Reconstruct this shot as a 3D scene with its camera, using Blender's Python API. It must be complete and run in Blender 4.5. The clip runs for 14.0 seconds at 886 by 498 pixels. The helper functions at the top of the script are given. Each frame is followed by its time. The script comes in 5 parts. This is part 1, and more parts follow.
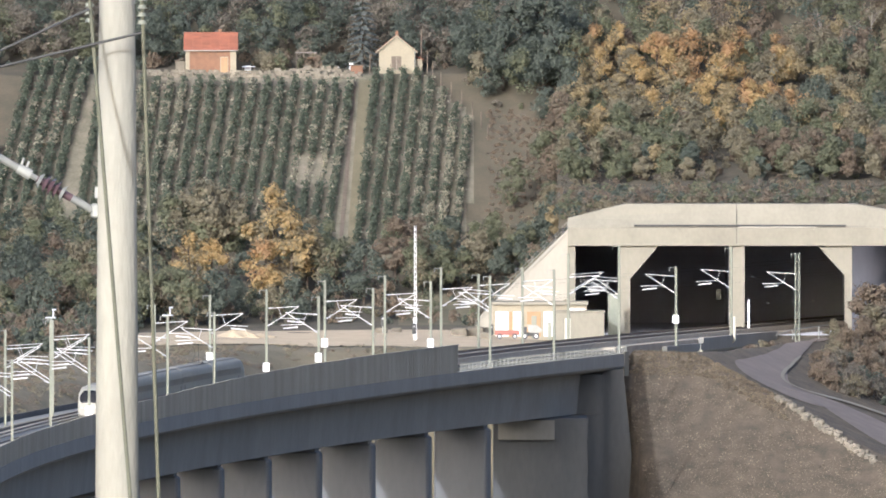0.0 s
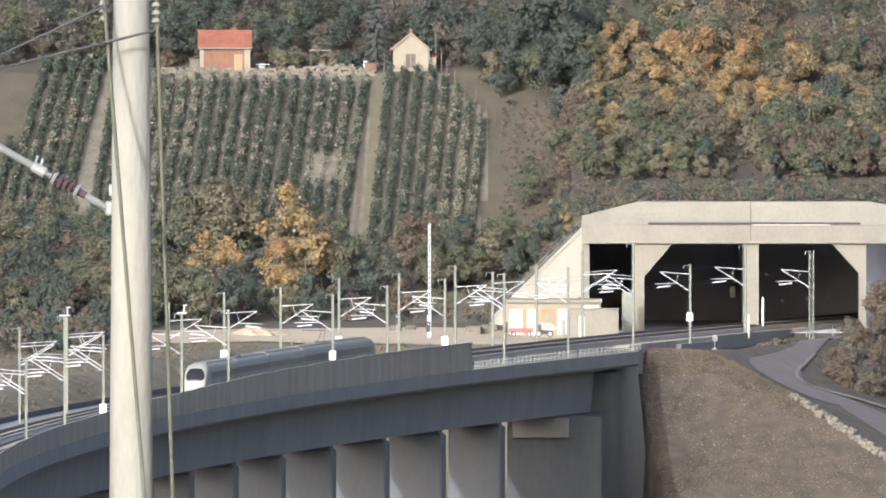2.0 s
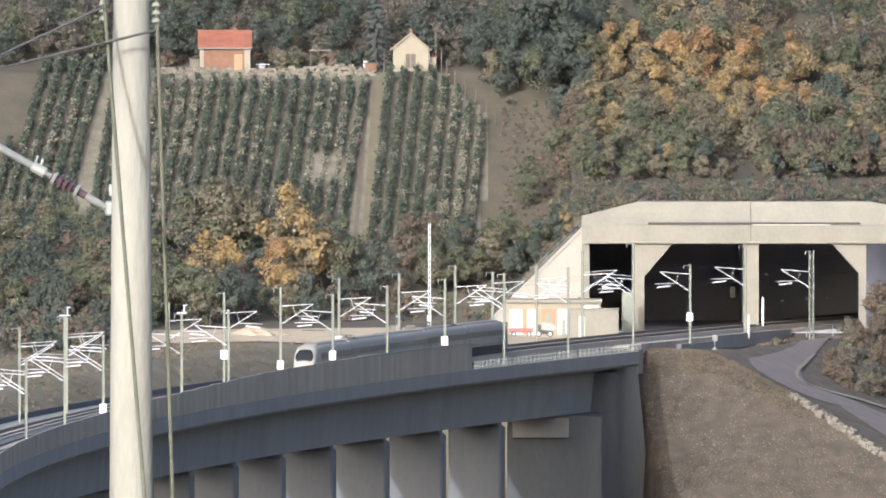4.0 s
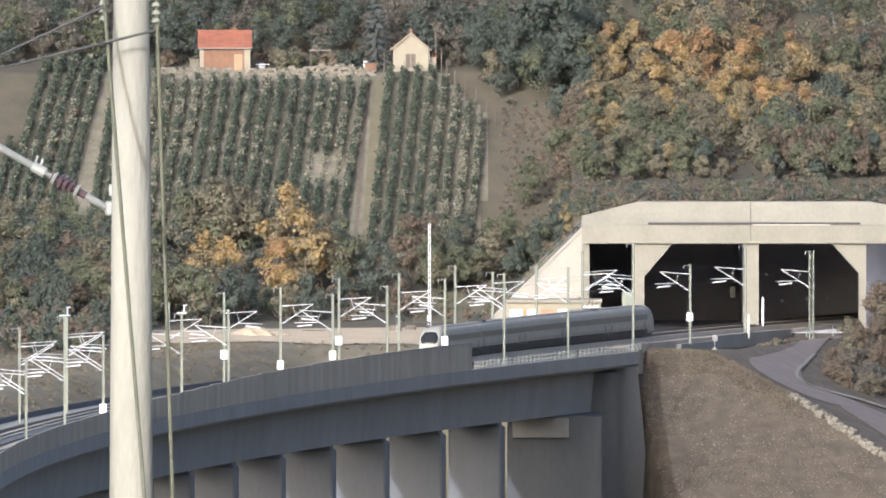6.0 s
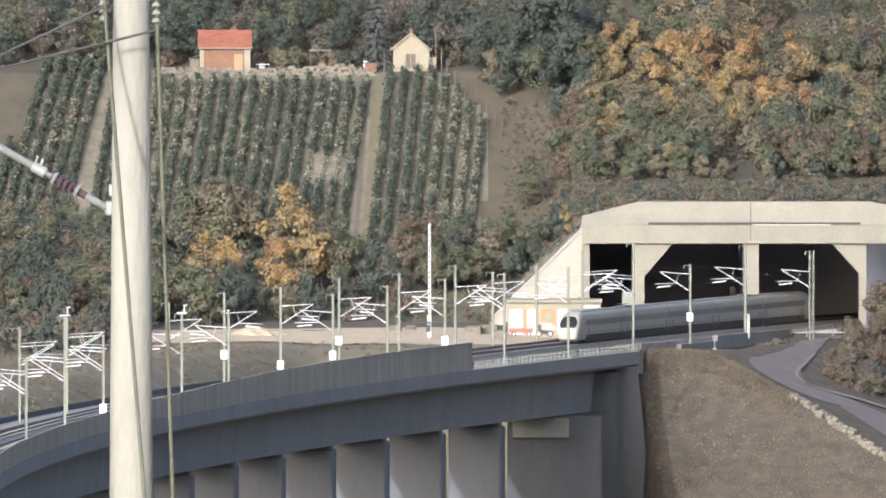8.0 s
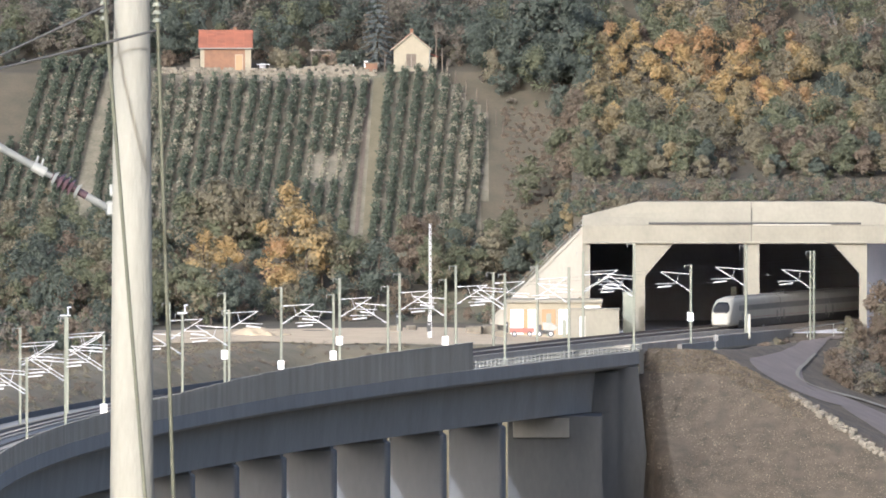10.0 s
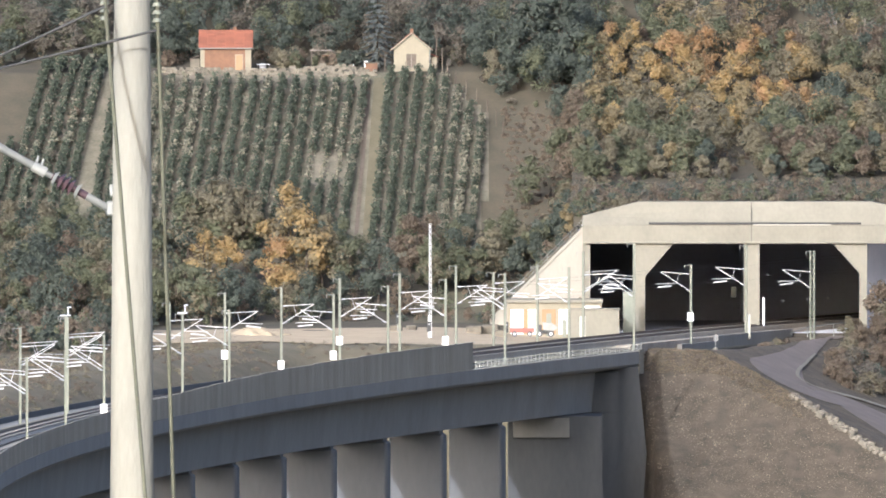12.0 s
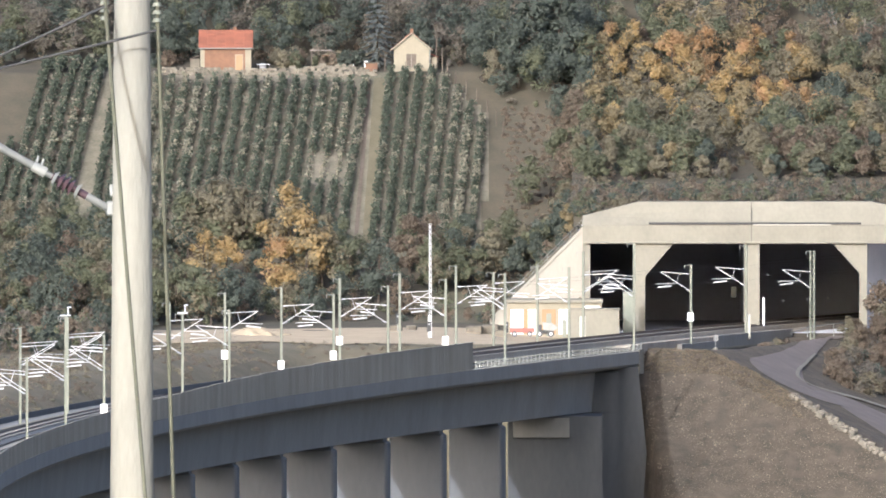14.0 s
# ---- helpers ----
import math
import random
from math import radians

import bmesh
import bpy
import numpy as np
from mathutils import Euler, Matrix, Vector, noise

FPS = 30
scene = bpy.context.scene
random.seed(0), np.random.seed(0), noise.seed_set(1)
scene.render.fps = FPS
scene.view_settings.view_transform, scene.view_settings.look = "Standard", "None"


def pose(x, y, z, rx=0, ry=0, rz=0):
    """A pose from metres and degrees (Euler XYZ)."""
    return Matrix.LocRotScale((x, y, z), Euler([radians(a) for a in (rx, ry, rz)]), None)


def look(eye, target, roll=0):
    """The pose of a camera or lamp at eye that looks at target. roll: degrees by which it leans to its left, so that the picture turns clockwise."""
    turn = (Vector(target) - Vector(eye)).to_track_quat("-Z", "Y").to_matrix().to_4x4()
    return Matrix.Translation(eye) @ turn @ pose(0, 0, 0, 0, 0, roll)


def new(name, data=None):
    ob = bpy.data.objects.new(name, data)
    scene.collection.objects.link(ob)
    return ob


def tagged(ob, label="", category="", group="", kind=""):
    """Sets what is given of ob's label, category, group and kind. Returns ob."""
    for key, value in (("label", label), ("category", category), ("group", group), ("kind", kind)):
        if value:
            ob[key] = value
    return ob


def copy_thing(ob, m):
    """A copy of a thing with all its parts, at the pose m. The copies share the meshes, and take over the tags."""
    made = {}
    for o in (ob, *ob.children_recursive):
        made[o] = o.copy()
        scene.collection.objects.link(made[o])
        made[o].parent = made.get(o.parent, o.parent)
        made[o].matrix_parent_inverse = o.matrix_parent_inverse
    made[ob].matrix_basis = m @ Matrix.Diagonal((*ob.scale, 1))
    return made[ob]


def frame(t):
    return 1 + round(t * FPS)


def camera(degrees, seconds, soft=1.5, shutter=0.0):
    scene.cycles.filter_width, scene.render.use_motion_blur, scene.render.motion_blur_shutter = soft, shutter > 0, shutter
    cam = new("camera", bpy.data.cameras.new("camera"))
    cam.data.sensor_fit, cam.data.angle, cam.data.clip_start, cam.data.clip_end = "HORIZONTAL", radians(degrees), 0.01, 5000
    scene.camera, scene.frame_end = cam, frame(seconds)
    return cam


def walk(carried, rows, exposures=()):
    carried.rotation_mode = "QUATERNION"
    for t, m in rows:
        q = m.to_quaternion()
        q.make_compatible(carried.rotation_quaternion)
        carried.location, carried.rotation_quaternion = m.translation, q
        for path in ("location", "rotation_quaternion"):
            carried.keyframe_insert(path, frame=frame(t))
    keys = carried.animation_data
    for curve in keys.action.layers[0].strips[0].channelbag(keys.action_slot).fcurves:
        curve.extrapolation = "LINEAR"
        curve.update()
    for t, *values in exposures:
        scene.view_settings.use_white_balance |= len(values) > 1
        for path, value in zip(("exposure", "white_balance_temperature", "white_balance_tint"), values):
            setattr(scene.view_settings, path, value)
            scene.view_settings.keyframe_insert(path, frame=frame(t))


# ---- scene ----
# the walk: a long lens on a tripod, turned a little at the very start
EYE = (0.0, -4000.0, 90.0)
cam = camera(1.6635, 14.0, soft=1.8)


def aim(right, down):
    """The camera's pose, turned by that many hundredths of a milliradian from its rest."""
    return pose(*EYE, 90 - 1.1415 - math.degrees(down * 1e-5), 0, -math.degrees(right * 1e-5))


walk(cam, [(0.0, aim(46.3, -7.4)), (0.1, aim(9, -1.5)), (0.2, aim(0, 0)), (0.4, aim(0, 0)), (7.4, aim(0, 0)), (10.4, aim(-2.4, 0)), (14.0, aim(-2.6, 0))], [(0.0, 0.84, 5280, 13), (14.0, 0.88, 5280, 13)])

# daylight: low autumn sun from behind and to the left
SUN_AZ, SUN_EL = radians(21.5), radians(18.5)
world = bpy.data.worlds.new("sky")
scene.world = world
world.use_nodes = True
wn = world.node_tree
sky = wn.nodes.new("ShaderNodeTexSky")
sky.sky_type, sky.sun_disc = "NISHITA", False
sky.sun_elevation, sky.sun_rotation = SUN_EL, math.pi + SUN_AZ
sky.air_density, sky.dust_density, sky.ozone_density = 0.8, 7.0, 0.5
wn.nodes["Background"].inputs[1].default_value = 0.15
wn.links.new(sky.outputs[0], wn.nodes["Background"].inputs[0])
sun = new("sun", bpy.data.lights.new("sun", "SUN"))
sun.data.energy, sun.data.angle, sun.data.color = 2.05, radians(0.45), (1.0, 0.93, 0.82)
sun.matrix_world = look((-math.sin(SUN_AZ) * math.cos(SUN_EL), -math.cos(SUN_AZ) * math.cos(SUN_EL), math.sin(SUN_EL)), (0, 0, 0))


# ---- materials ----
def mat(name, a, b=None, rough=0.8, scale=1.0, fine=8.0, bump=0.2, metal=0.0, rnd=0.0, island=0.0, streak=1.0, spread=0.5, trans=0.0):
    """Two tones mixed by broad and fine noise, with relief; rnd varies it from thing to thing, island from piece to piece."""
    m = bpy.data.materials.new(name)
    m.use_nodes = True
    n, l = m.node_tree.nodes, m.node_tree.links
    p = n["Principled BSDF"]
    b = b or tuple(c * 0.75 for c in a)
    geo = n.new("ShaderNodeNewGeometry")
    mp = n.new("ShaderNodeMapping")
    mp.inputs["Scale"].default_value = (1, 1, 1 / streak)
    l.new(geo.outputs["Position"], mp.inputs["Vector"])
    big, small = n.new("ShaderNodeTexNoise"), n.new("ShaderNodeTexNoise")
    big.inputs["Scale"].default_value, small.inputs["Scale"].default_value = scale, scale * fine
    big.inputs["Detail"].default_value, small.inputs["Detail"].default_value = 4, 3
    l.new(mp.outputs[0], big.inputs["Vector"]), l.new(mp.outputs[0], small.inputs["Vector"])
    add = n.new("ShaderNodeMath")
    add.operation = "MULTIPLY_ADD"
    l.new(small.outputs[0], add.inputs[0])
    add.inputs[1].default_value = 0.6
    l.new(big.outputs[0], add.inputs[2])
    ramp = n.new("ShaderNodeMapRange")
    ramp.inputs[1].default_value, ramp.inputs[2].default_value = 0.8 - spread * 0.5, 0.8 + spread * 0.5
    l.new(add.outputs[0], ramp.inputs[0])
    mix = n.new("ShaderNodeMix")
    mix.data_type = "RGBA"
    l.new(ramp.outputs[0], mix.inputs[0])
    mix.inputs[6].default_value, mix.inputs[7].default_value = (*a, 1), (*b, 1)
    out = mix.outputs[2]
    if rnd or island:
        hsv = n.new("ShaderNodeHueSaturation")
        mr = n.new("ShaderNodeMapRange")
        if island:
            l.new(geo.outputs["Random Per Island"], mr.inputs[0])
        else:
            l.new(n.new("ShaderNodeObjectInfo").outputs["Random"], mr.inputs[0])
        amount = rnd or island
        mr.inputs[3].default_value, mr.inputs[4].default_value = 1 - amount, 1 + amount
        l.new(mr.outputs[0], hsv.inputs["Value"])
        l.new(out, hsv.inputs["Color"])
        out = hsv.outputs[0]
    l.new(out, p.inputs["Base Color"])
    p.inputs["Roughness"].default_value, p.inputs["Metallic"].default_value = rough, metal
    if bump:
        bp = n.new("ShaderNodeBump")
        bp.inputs["Strength"].default_value, bp.inputs["Distance"].default_value = bump, 0.05
        l.new(small.outputs[0], bp.inputs["Height"])
        l.new(bp.outputs[0], p.inputs["Normal"])
    if trans:
        p.inputs["Transmission Weight"].default_value = trans
    return m


CONCRETE = mat("pale_concrete", (0.278, 0.259, 0.203), (0.205, 0.189, 0.147), 0.9, 0.22, 11, streak=1.6, spread=0.7)
WING_CON = mat("lighter_pale_concrete", (0.40, 0.375, 0.31), (0.33, 0.305, 0.25), 0.9, 0.25, 10, streak=2, spread=0.7)
DECK_CON = mat("grey_concrete", (0.285, 0.279, 0.256), (0.222, 0.217, 0.199), 0.9, 0.15, 9, streak=2)
BARRIER = mat("barrier_panel", (0.30, 0.294, 0.258), (0.228, 0.223, 0.196), 0.85, 0.3, 7, rnd=0.08, streak=4)
# Darker concrete: shade put into the colour of abutment and far parapet.
SHADED_CON = mat("shaded_dark_concrete", (0.112, 0.118, 0.122), (0.085, 0.09, 0.094), 0.92, 0.22, 9, 0.3, streak=3, spread=0.6)
INNER = mat("tunnel_lining", (0.66, 0.665, 0.71), (0.58, 0.585, 0.63), 0.95, 0.3, 6)
POLE = mat("spun_concrete", (0.322, 0.31, 0.252), (0.25, 0.238, 0.192), 0.85, 2.2, 11, 0.25, streak=4, spread=0.6)
STEEL = mat("galvanised_steel", (0.34, 0.345, 0.315), (0.26, 0.265, 0.24), 0.55, 1.5, 6, 0.1, metal=0.25)
GREENPOST = mat("green_grey_paint", (0.25, 0.26, 0.205), (0.19, 0.20, 0.155), 0.6, 1.0, 6, 0.1)
WHITE = mat("white_paint", (0.82, 0.82, 0.80), (0.74, 0.74, 0.72), 0.45, 1.0, 6, 0.05)
ALU = mat("bright_aluminium", (0.64, 0.64, 0.62), (0.54, 0.54, 0.52), 0.4, 2.0, 5, 0.05, metal=0.3)
RAIL = mat("rail_steel", (0.10, 0.075, 0.055), (0.065, 0.05, 0.04), 0.6, 2.0, 5, 0.1)
SLEEPER = mat("slab_track_concrete", (0.43, 0.395, 0.33), (0.34, 0.31, 0.26), 0.9, 0.8, 8)
CABLE = mat("dark_cable", (0.06, 0.06, 0.055), (0.04, 0.04, 0.04), 0.7, 2.0, 5, 0)
ROPE = mat("olive_weight_rope", (0.125, 0.125, 0.08), (0.09, 0.09, 0.06), 0.75, 6.0, 5, 0.2)
GRASS = mat("dry_grass", (0.185, 0.158, 0.102), (0.122, 0.11, 0.068), 0.95, 0.16, 14, 0.6, spread=0.4)
BANK = mat("mown_dry_bank", (0.128, 0.102, 0.071), (0.058, 0.05, 0.036), 0.95, 0.5, 9, 1.0, spread=0.5)
FLOOR = mat("leaf_litter", (0.108, 0.09, 0.06), (0.068, 0.062, 0.041), 0.95, 0.3, 10, 0.6)
VERGE = mat("olive_verge", (0.165, 0.142, 0.09), (0.10, 0.094, 0.056), 0.95, 0.3, 12, 0.6)
SOIL = mat("vineyard_soil", (0.225, 0.195, 0.145), (0.115, 0.112, 0.074), 0.95, 0.4, 8, 0.5)
DIRT = mat("dirt_road", (0.52, 0.425, 0.285), (0.42, 0.345, 0.23), 0.95, 0.3, 8, 0.4)
ASPHALT = mat("worn_asphalt", (0.205, 0.172, 0.148), (0.155, 0.13, 0.112), 0.9, 0.4, 10, 0.3)
BARK = mat("bark", (0.12, 0.095, 0.07), (0.07, 0.055, 0.04), 0.95, 2.0, 6, 0.6)
BARE = mat("bare_twigs", (0.30, 0.27, 0.235), (0.2, 0.18, 0.155), 0.95, 2.0, 6, 0.3)
def leaf(name, a, b, vary=0.3):
    """Leaf colour with light coming through from behind."""
    m = mat(name, a, b, 0.85, 0.5, 8, 0, island=vary)
    n, l = m.node_tree.nodes, m.node_tree.links
    p = n["Principled BSDF"]
    p.inputs["Specular IOR Level"].default_value = 0.2
    tr, mx = n.new("ShaderNodeBsdfTranslucent"), n.new("ShaderNodeAddShader")
    l.new(p.inputs["Base Color"].links[0].from_socket, tr.inputs["Color"])
    l.new(p.outputs[0], mx.inputs[0]), l.new(tr.outputs[0], mx.inputs[1])
    l.new(mx.outputs[0], n["Material Output"].inputs[0])
    return m


LEAVES = {
    "green": leaf("green_leaves", (0.106, 0.110, 0.067), (0.080, 0.085, 0.055), 0.12),
    "dark": leaf("dark_green_leaves", (0.074, 0.083, 0.066), (0.058, 0.067, 0.054), 0.12),
    "olive": leaf("olive_leaves", (0.142, 0.126, 0.084), (0.108, 0.099, 0.069), 0.14),
    "yellow": leaf("yellow_leaves", (0.275, 0.20, 0.092), (0.195, 0.15, 0.076), 0.14),
    "orange": leaf("orange_leaves", (0.25, 0.162, 0.083), (0.18, 0.126, 0.068), 0.14),
    "gold": leaf("dull_gold_leaves", (0.195, 0.157, 0.087), (0.14, 0.118, 0.072), 0.14),
    "brown": leaf("brown_leaves", (0.128, 0.102, 0.074), (0.098, 0.08, 0.059), 0.13),
    "grey": leaf("grey_twigs", (0.115, 0.102, 0.081), (0.09, 0.082, 0.065), 0.13),
    "spruce": leaf("blue_green_needles", (0.105, 0.116, 0.108), (0.078, 0.088, 0.083), 0.14),
    "vine": leaf("vine_leaves", (0.070, 0.080, 0.056), (0.048, 0.058, 0.043), 0.15),
    "pale": leaf("pale_vine_leaves", (0.19, 0.178, 0.132), (0.145, 0.136, 0.101), 0.15),
}
ROOF = mat("red_roof_tiles", (0.27, 0.098, 0.055), (0.20, 0.078, 0.047), 0.85, 0.8, 6, 0.4, rnd=0.12)
BRICK = mat("orange_brick", (0.235, 0.125, 0.072), (0.16, 0.092, 0.058), 0.9, 1.2, 8, 0.4)
RENDER = mat("cream_plaster", (0.33, 0.292, 0.21), (0.265, 0.235, 0.17), 0.9, 0.5, 8, 0.2)
STONE = mat("dry_stone", (0.225, 0.2, 0.152), (0.15, 0.134, 0.102), 0.95, 0.9, 6, 0.6, rnd=0.25)
WOOD = mat("weathered_wood", (0.16, 0.13, 0.10), (0.10, 0.08, 0.06), 0.9, 1.5, 6, 0.3)
DARKGLASS = mat("dark_window_glass", (0.03, 0.03, 0.032), (0.02, 0.02, 0.022), 0.22, 1.0, 5, 0)
DARKGLASS.node_tree.nodes["Principled BSDF"].inputs["Specular IOR Level"].default_value = 0.22
TRAIN = mat("train_white_paint", (0.37, 0.358, 0.305), (0.325, 0.315, 0.27), 0.6, 0.5, 6, 0)
TRAINROOF = mat("train_grey_roof", (0.26, 0.255, 0.232), (0.22, 0.216, 0.197), 0.75, 0.5, 6, 0.1)
SKIRT = mat("train_grey_skirt", (0.085, 0.084, 0.078), (0.06, 0.059, 0.055), 0.6, 0.5, 6, 0.1)
REDSTRIPE = mat("red_stripe", (0.22, 0.10, 0.085), None, 0.4, 1, 5, 0)
RUBBER = mat("gangway_rubber", (0.10, 0.10, 0.10), None, 0.8, 1, 5, 0)
LAMP = mat("headlamp_lens", (0.5, 0.5, 0.5), None, 0.15, 1, 5, 0)
ORANGE = mat("ochre_door_paint", (0.36, 0.225, 0.11), (0.29, 0.185, 0.095), 0.6, 0.8, 6, 0.05)
REDPAINT = mat("faded_red_paint", (0.33, 0.13, 0.10), None, 0.6, 0.8, 6, 0.05)
# Grey concrete again for the piers, their shade put into its colour.
PIER_CON = mat("shaded_pier_concrete", (0.178, 0.185, 0.188), (0.148, 0.154, 0.157), 0.9, 0.2, 9, 0.2, streak=3)
ALUMINIUM = mat("dull_aluminium", (0.21, 0.215, 0.20), (0.16, 0.165, 0.15), 0.6, 3.0, 5, 0.1)
TINT = mat("tinted_window_band", (0.175, 0.174, 0.155), (0.145, 0.144, 0.128), 0.35, 0.6, 5, 0)
for m in (TRAIN, TRAINROOF, SKIRT, TINT):
    m.node_tree.nodes["Principled BSDF"].inputs["Specular IOR Level"].default_value = 0.12
POSTPAINT = mat("cream_paint", (0.58, 0.55, 0.46), (0.48, 0.455, 0.38), 0.7, 0.8, 8, 0.1)
INSUL = mat("brown_porcelain", (0.10, 0.06, 0.066), (0.07, 0.046, 0.052), 0.25, 3.0, 5, 0)
GREYINS = mat("grey_insulator_cap", (0.55, 0.57, 0.60), (0.45, 0.47, 0.5), 0.4, 3.0, 5, 0)


# ---- mesh helpers ----
def mesh_of(name, bm, material, smooth=False):
    me = bpy.data.meshes.new(name)
    if smooth:
        for f in bm.faces:
            f.smooth = True
    bm.to_mesh(me)
    bm.free()
    for m in (material if isinstance(material, (list, tuple)) else [material]):
        me.materials.append(m)
    return me


def part(name, bm, material, parent=None, label="", smooth=False):
    ob = new(name, mesh_of(name, bm, material, smooth))
    ob.parent = parent
    if label:
        tagged(ob, label)
    return ob


def thing(name, label, category, m=None, group="", kind=""):
    ob = tagged(new(name), label, category, group, kind)
    if m is not None:
        ob.matrix_world = m
    return ob


def box(bm, x0, x1, y0, y1, z0, z1, m=None, bevel=0.0):
    r = bmesh.ops.create_cube(bm, size=1, matrix=Matrix.LocRotScale(((x0 + x1) / 2, (y0 + y1) / 2, (z0 + z1) / 2), None, (x1 - x0, y1 - y0, z1 - z0)))
    vs = r["verts"]
    if bevel:
        es = list({e for v in vs for e in v.link_edges})
        vs = list({v for f in bmesh.ops.bevel(bm, geom=es, offset=bevel, segments=1, affect="EDGES")["faces"] for v in f.verts} | {v for v in vs if v.is_valid})
    if m is not None:
        bmesh.ops.transform(bm, matrix=m, verts=[v for v in vs if v.is_valid])
    return bm


def tube(bm, a, b, r0, r1=None, seg=8):
    a, b = Vector(a), Vector(b)
    d = b - a
    m = Matrix.Translation((a + b) / 2) @ d.to_track_quat("Z", "Y").to_matrix().to_4x4()
    bmesh.ops.create_cone(bm, cap_ends=True, segments=seg, radius1=r0, radius2=r0 if r1 is None else r1, depth=d.length, matrix=m)
    return bm


def extrude(bm, outline, d):
    """A prism: a closed outline of 3D points pushed along d."""
    a = [bm.verts.new(p) for p in outline]
    b = [bm.verts.new(Vector(p) + Vector(d)) for p in outline]
    n = len(a)
    bm.faces.new(a), bm.faces.new(b[::-1])
    for i in range(n):
        bm.faces.new((a[i], b[i], b[(i + 1) % n], a[(i + 1) % n]))
    bmesh.ops.recalc_face_normals(bm, faces=bm.faces[:])
    return bm


# ---- the line of the railway: the near track's middle in plan, a curve of about 2.7 km radius ----
def tx(y):
    return 41.8 + 0.262 * y + 0.00018 * y * y


def along(y, off, z=0.0):
    """The point at off metres to the right of the near track's middle."""
    d = Vector((0.262 + 0.00036 * y, 1, 0)).normalized()
    return Vector((tx(y) + off * d.y, y - off * d.x, z))


def rise(y):
    """The rails climb a little towards the tunnel."""
    return -0.4 + 0.85 * smooth(-520, -110, y)


def heading(y):
    return math.atan2(0.262 + 0.00036 * y, 1.0)


def sweep(bm, profile, ys, closed=True, climb=False):
    """A section of (offset, z) points carried along the line."""
    rings = [[bm.verts.new(along(y, o, z + (rise(y) if climb else 0))) for o, z in profile] for y in ys]
    n = len(profile)
    for r, s in zip(rings, rings[1:]):
        for i in range(n if closed else n - 1):
            bm.faces.new((r[i], s[i], s[(i + 1) % n], r[(i + 1) % n]))
    if closed:
        bm.faces.new(rings[0][::-1]), bm.faces.new(rings[-1])
    bmesh.ops.recalc_face_normals(bm, faces=bm.faces[:])
    return bm


def steps(a, b, n):
    return [a + (b - a) * i / n for i in range(n + 1)]


# ---- the ground ----
def lerp(pts, v):
    if v <= pts[0][0]:
        return pts[0][1]
    for (a, p), (b, q) in zip(pts, pts[1:]):
        if v <= b:
            return p + (q - p) * (v - a) / (b - a)
    return pts[-1][1]


HILL = [(-8, -0.6), (4, 0.6), (20, 3.0), (45, 8.5), (92, 32.3), (108, 34.0), (200, 76.0), (350, 120.0), (900, 170)]
NEAR_HILL = [(-4300, 88.3), (-3995, 88.3), (-3960, 86), (-3726, 76), (-3400, 50), (-2600, -30)]


def road_plane(x, y):
    return max(22.37 - 0.425 * x + 0.119 * y, -34.0)


def smooth(a, b, v):
    t = min(max((v - a) / (b - a), 0), 1)
    return t * t * (3 - 2 * t)


def wing_x(y):
    """Plan x of the abutment's flared wing wall, which holds the mown bank."""
    return 25.1 + 0.13 * max(0.0, -86 - y)


def ground(x, y):
    u = -(x - tx(max(min(y, 100), -720))) * math.cos(heading(max(min(y, 100), -720)))
    # near hill on which the camera and the concrete mast stand
    if y < -900:
        return lerp(NEAR_HILL, y) + 1.2 * smooth(-3700, -3300, y) * noise.noise((x * 0.02, y * 0.02, 0))
    valley = -30
    left = -0.8 - 2.6 * smooth(-80, -330, y) + 1.1 * smooth(-66, -6, y)
    left += (valley - left) * smooth(-420, -760, y)
    leftz = valley + (left - valley) * smooth(8, 46, u)
    # a mown bank that faces the valley, cut off behind by the falling road
    bank = -1.2 - 0.62 * max(0.0, -78 - y)
    right = min(bank, road_plane(x, y))
    right -= 4.5 * smooth(-12, -6, u) * smooth(-74, -60, y) * smooth(-4, -22, y)
    rightz = max(right, valley)
    near_portal = smooth(-92, -66, y)
    lz = leftz + (left - leftz) * near_portal
    z = lz + (rightz - lz) * (smooth(-2.0, -3.5, u) if y > -87 else smooth(-0.6, 0.3, x - wing_x(y)))
    if y > -62:
        bed = -1.0
        z = z + (bed - z) * smooth(-3.3, -2.3, u) * smooth(40, 20, u) if u > -4 else z
    h = lerp(HILL, y)
    lift = max(0.0, h + 0.6 - 1.1 * smooth(-8, 14, y))
    if x > 62:
        lift *= smooth(-8, 30, y)
        z += lift
    else:
        z = max(z, -40) + lift if u > 2 or y > 2 else z
    # made ground behind the tunnel's wing wall
    if 3 < x < 20 and -1 < y < 60:
        z = max(z, (0.3 + 12.2 * smooth(3, 19.5, x)) * smooth(-0.6, 0.8, y))
    return z + 0.25 * noise.noise((x * 0.11, y * 0.11, 3.1)) * (1 if abs(u) > 7 else 0)


def axis(stretches):
    v = [stretches[0][0]]
    for a, b, d in stretches:
        n = max(1, round((b - a) / d))
        v += [a + (b - a) * (i + 1) / n for i in range(n)]
    return v


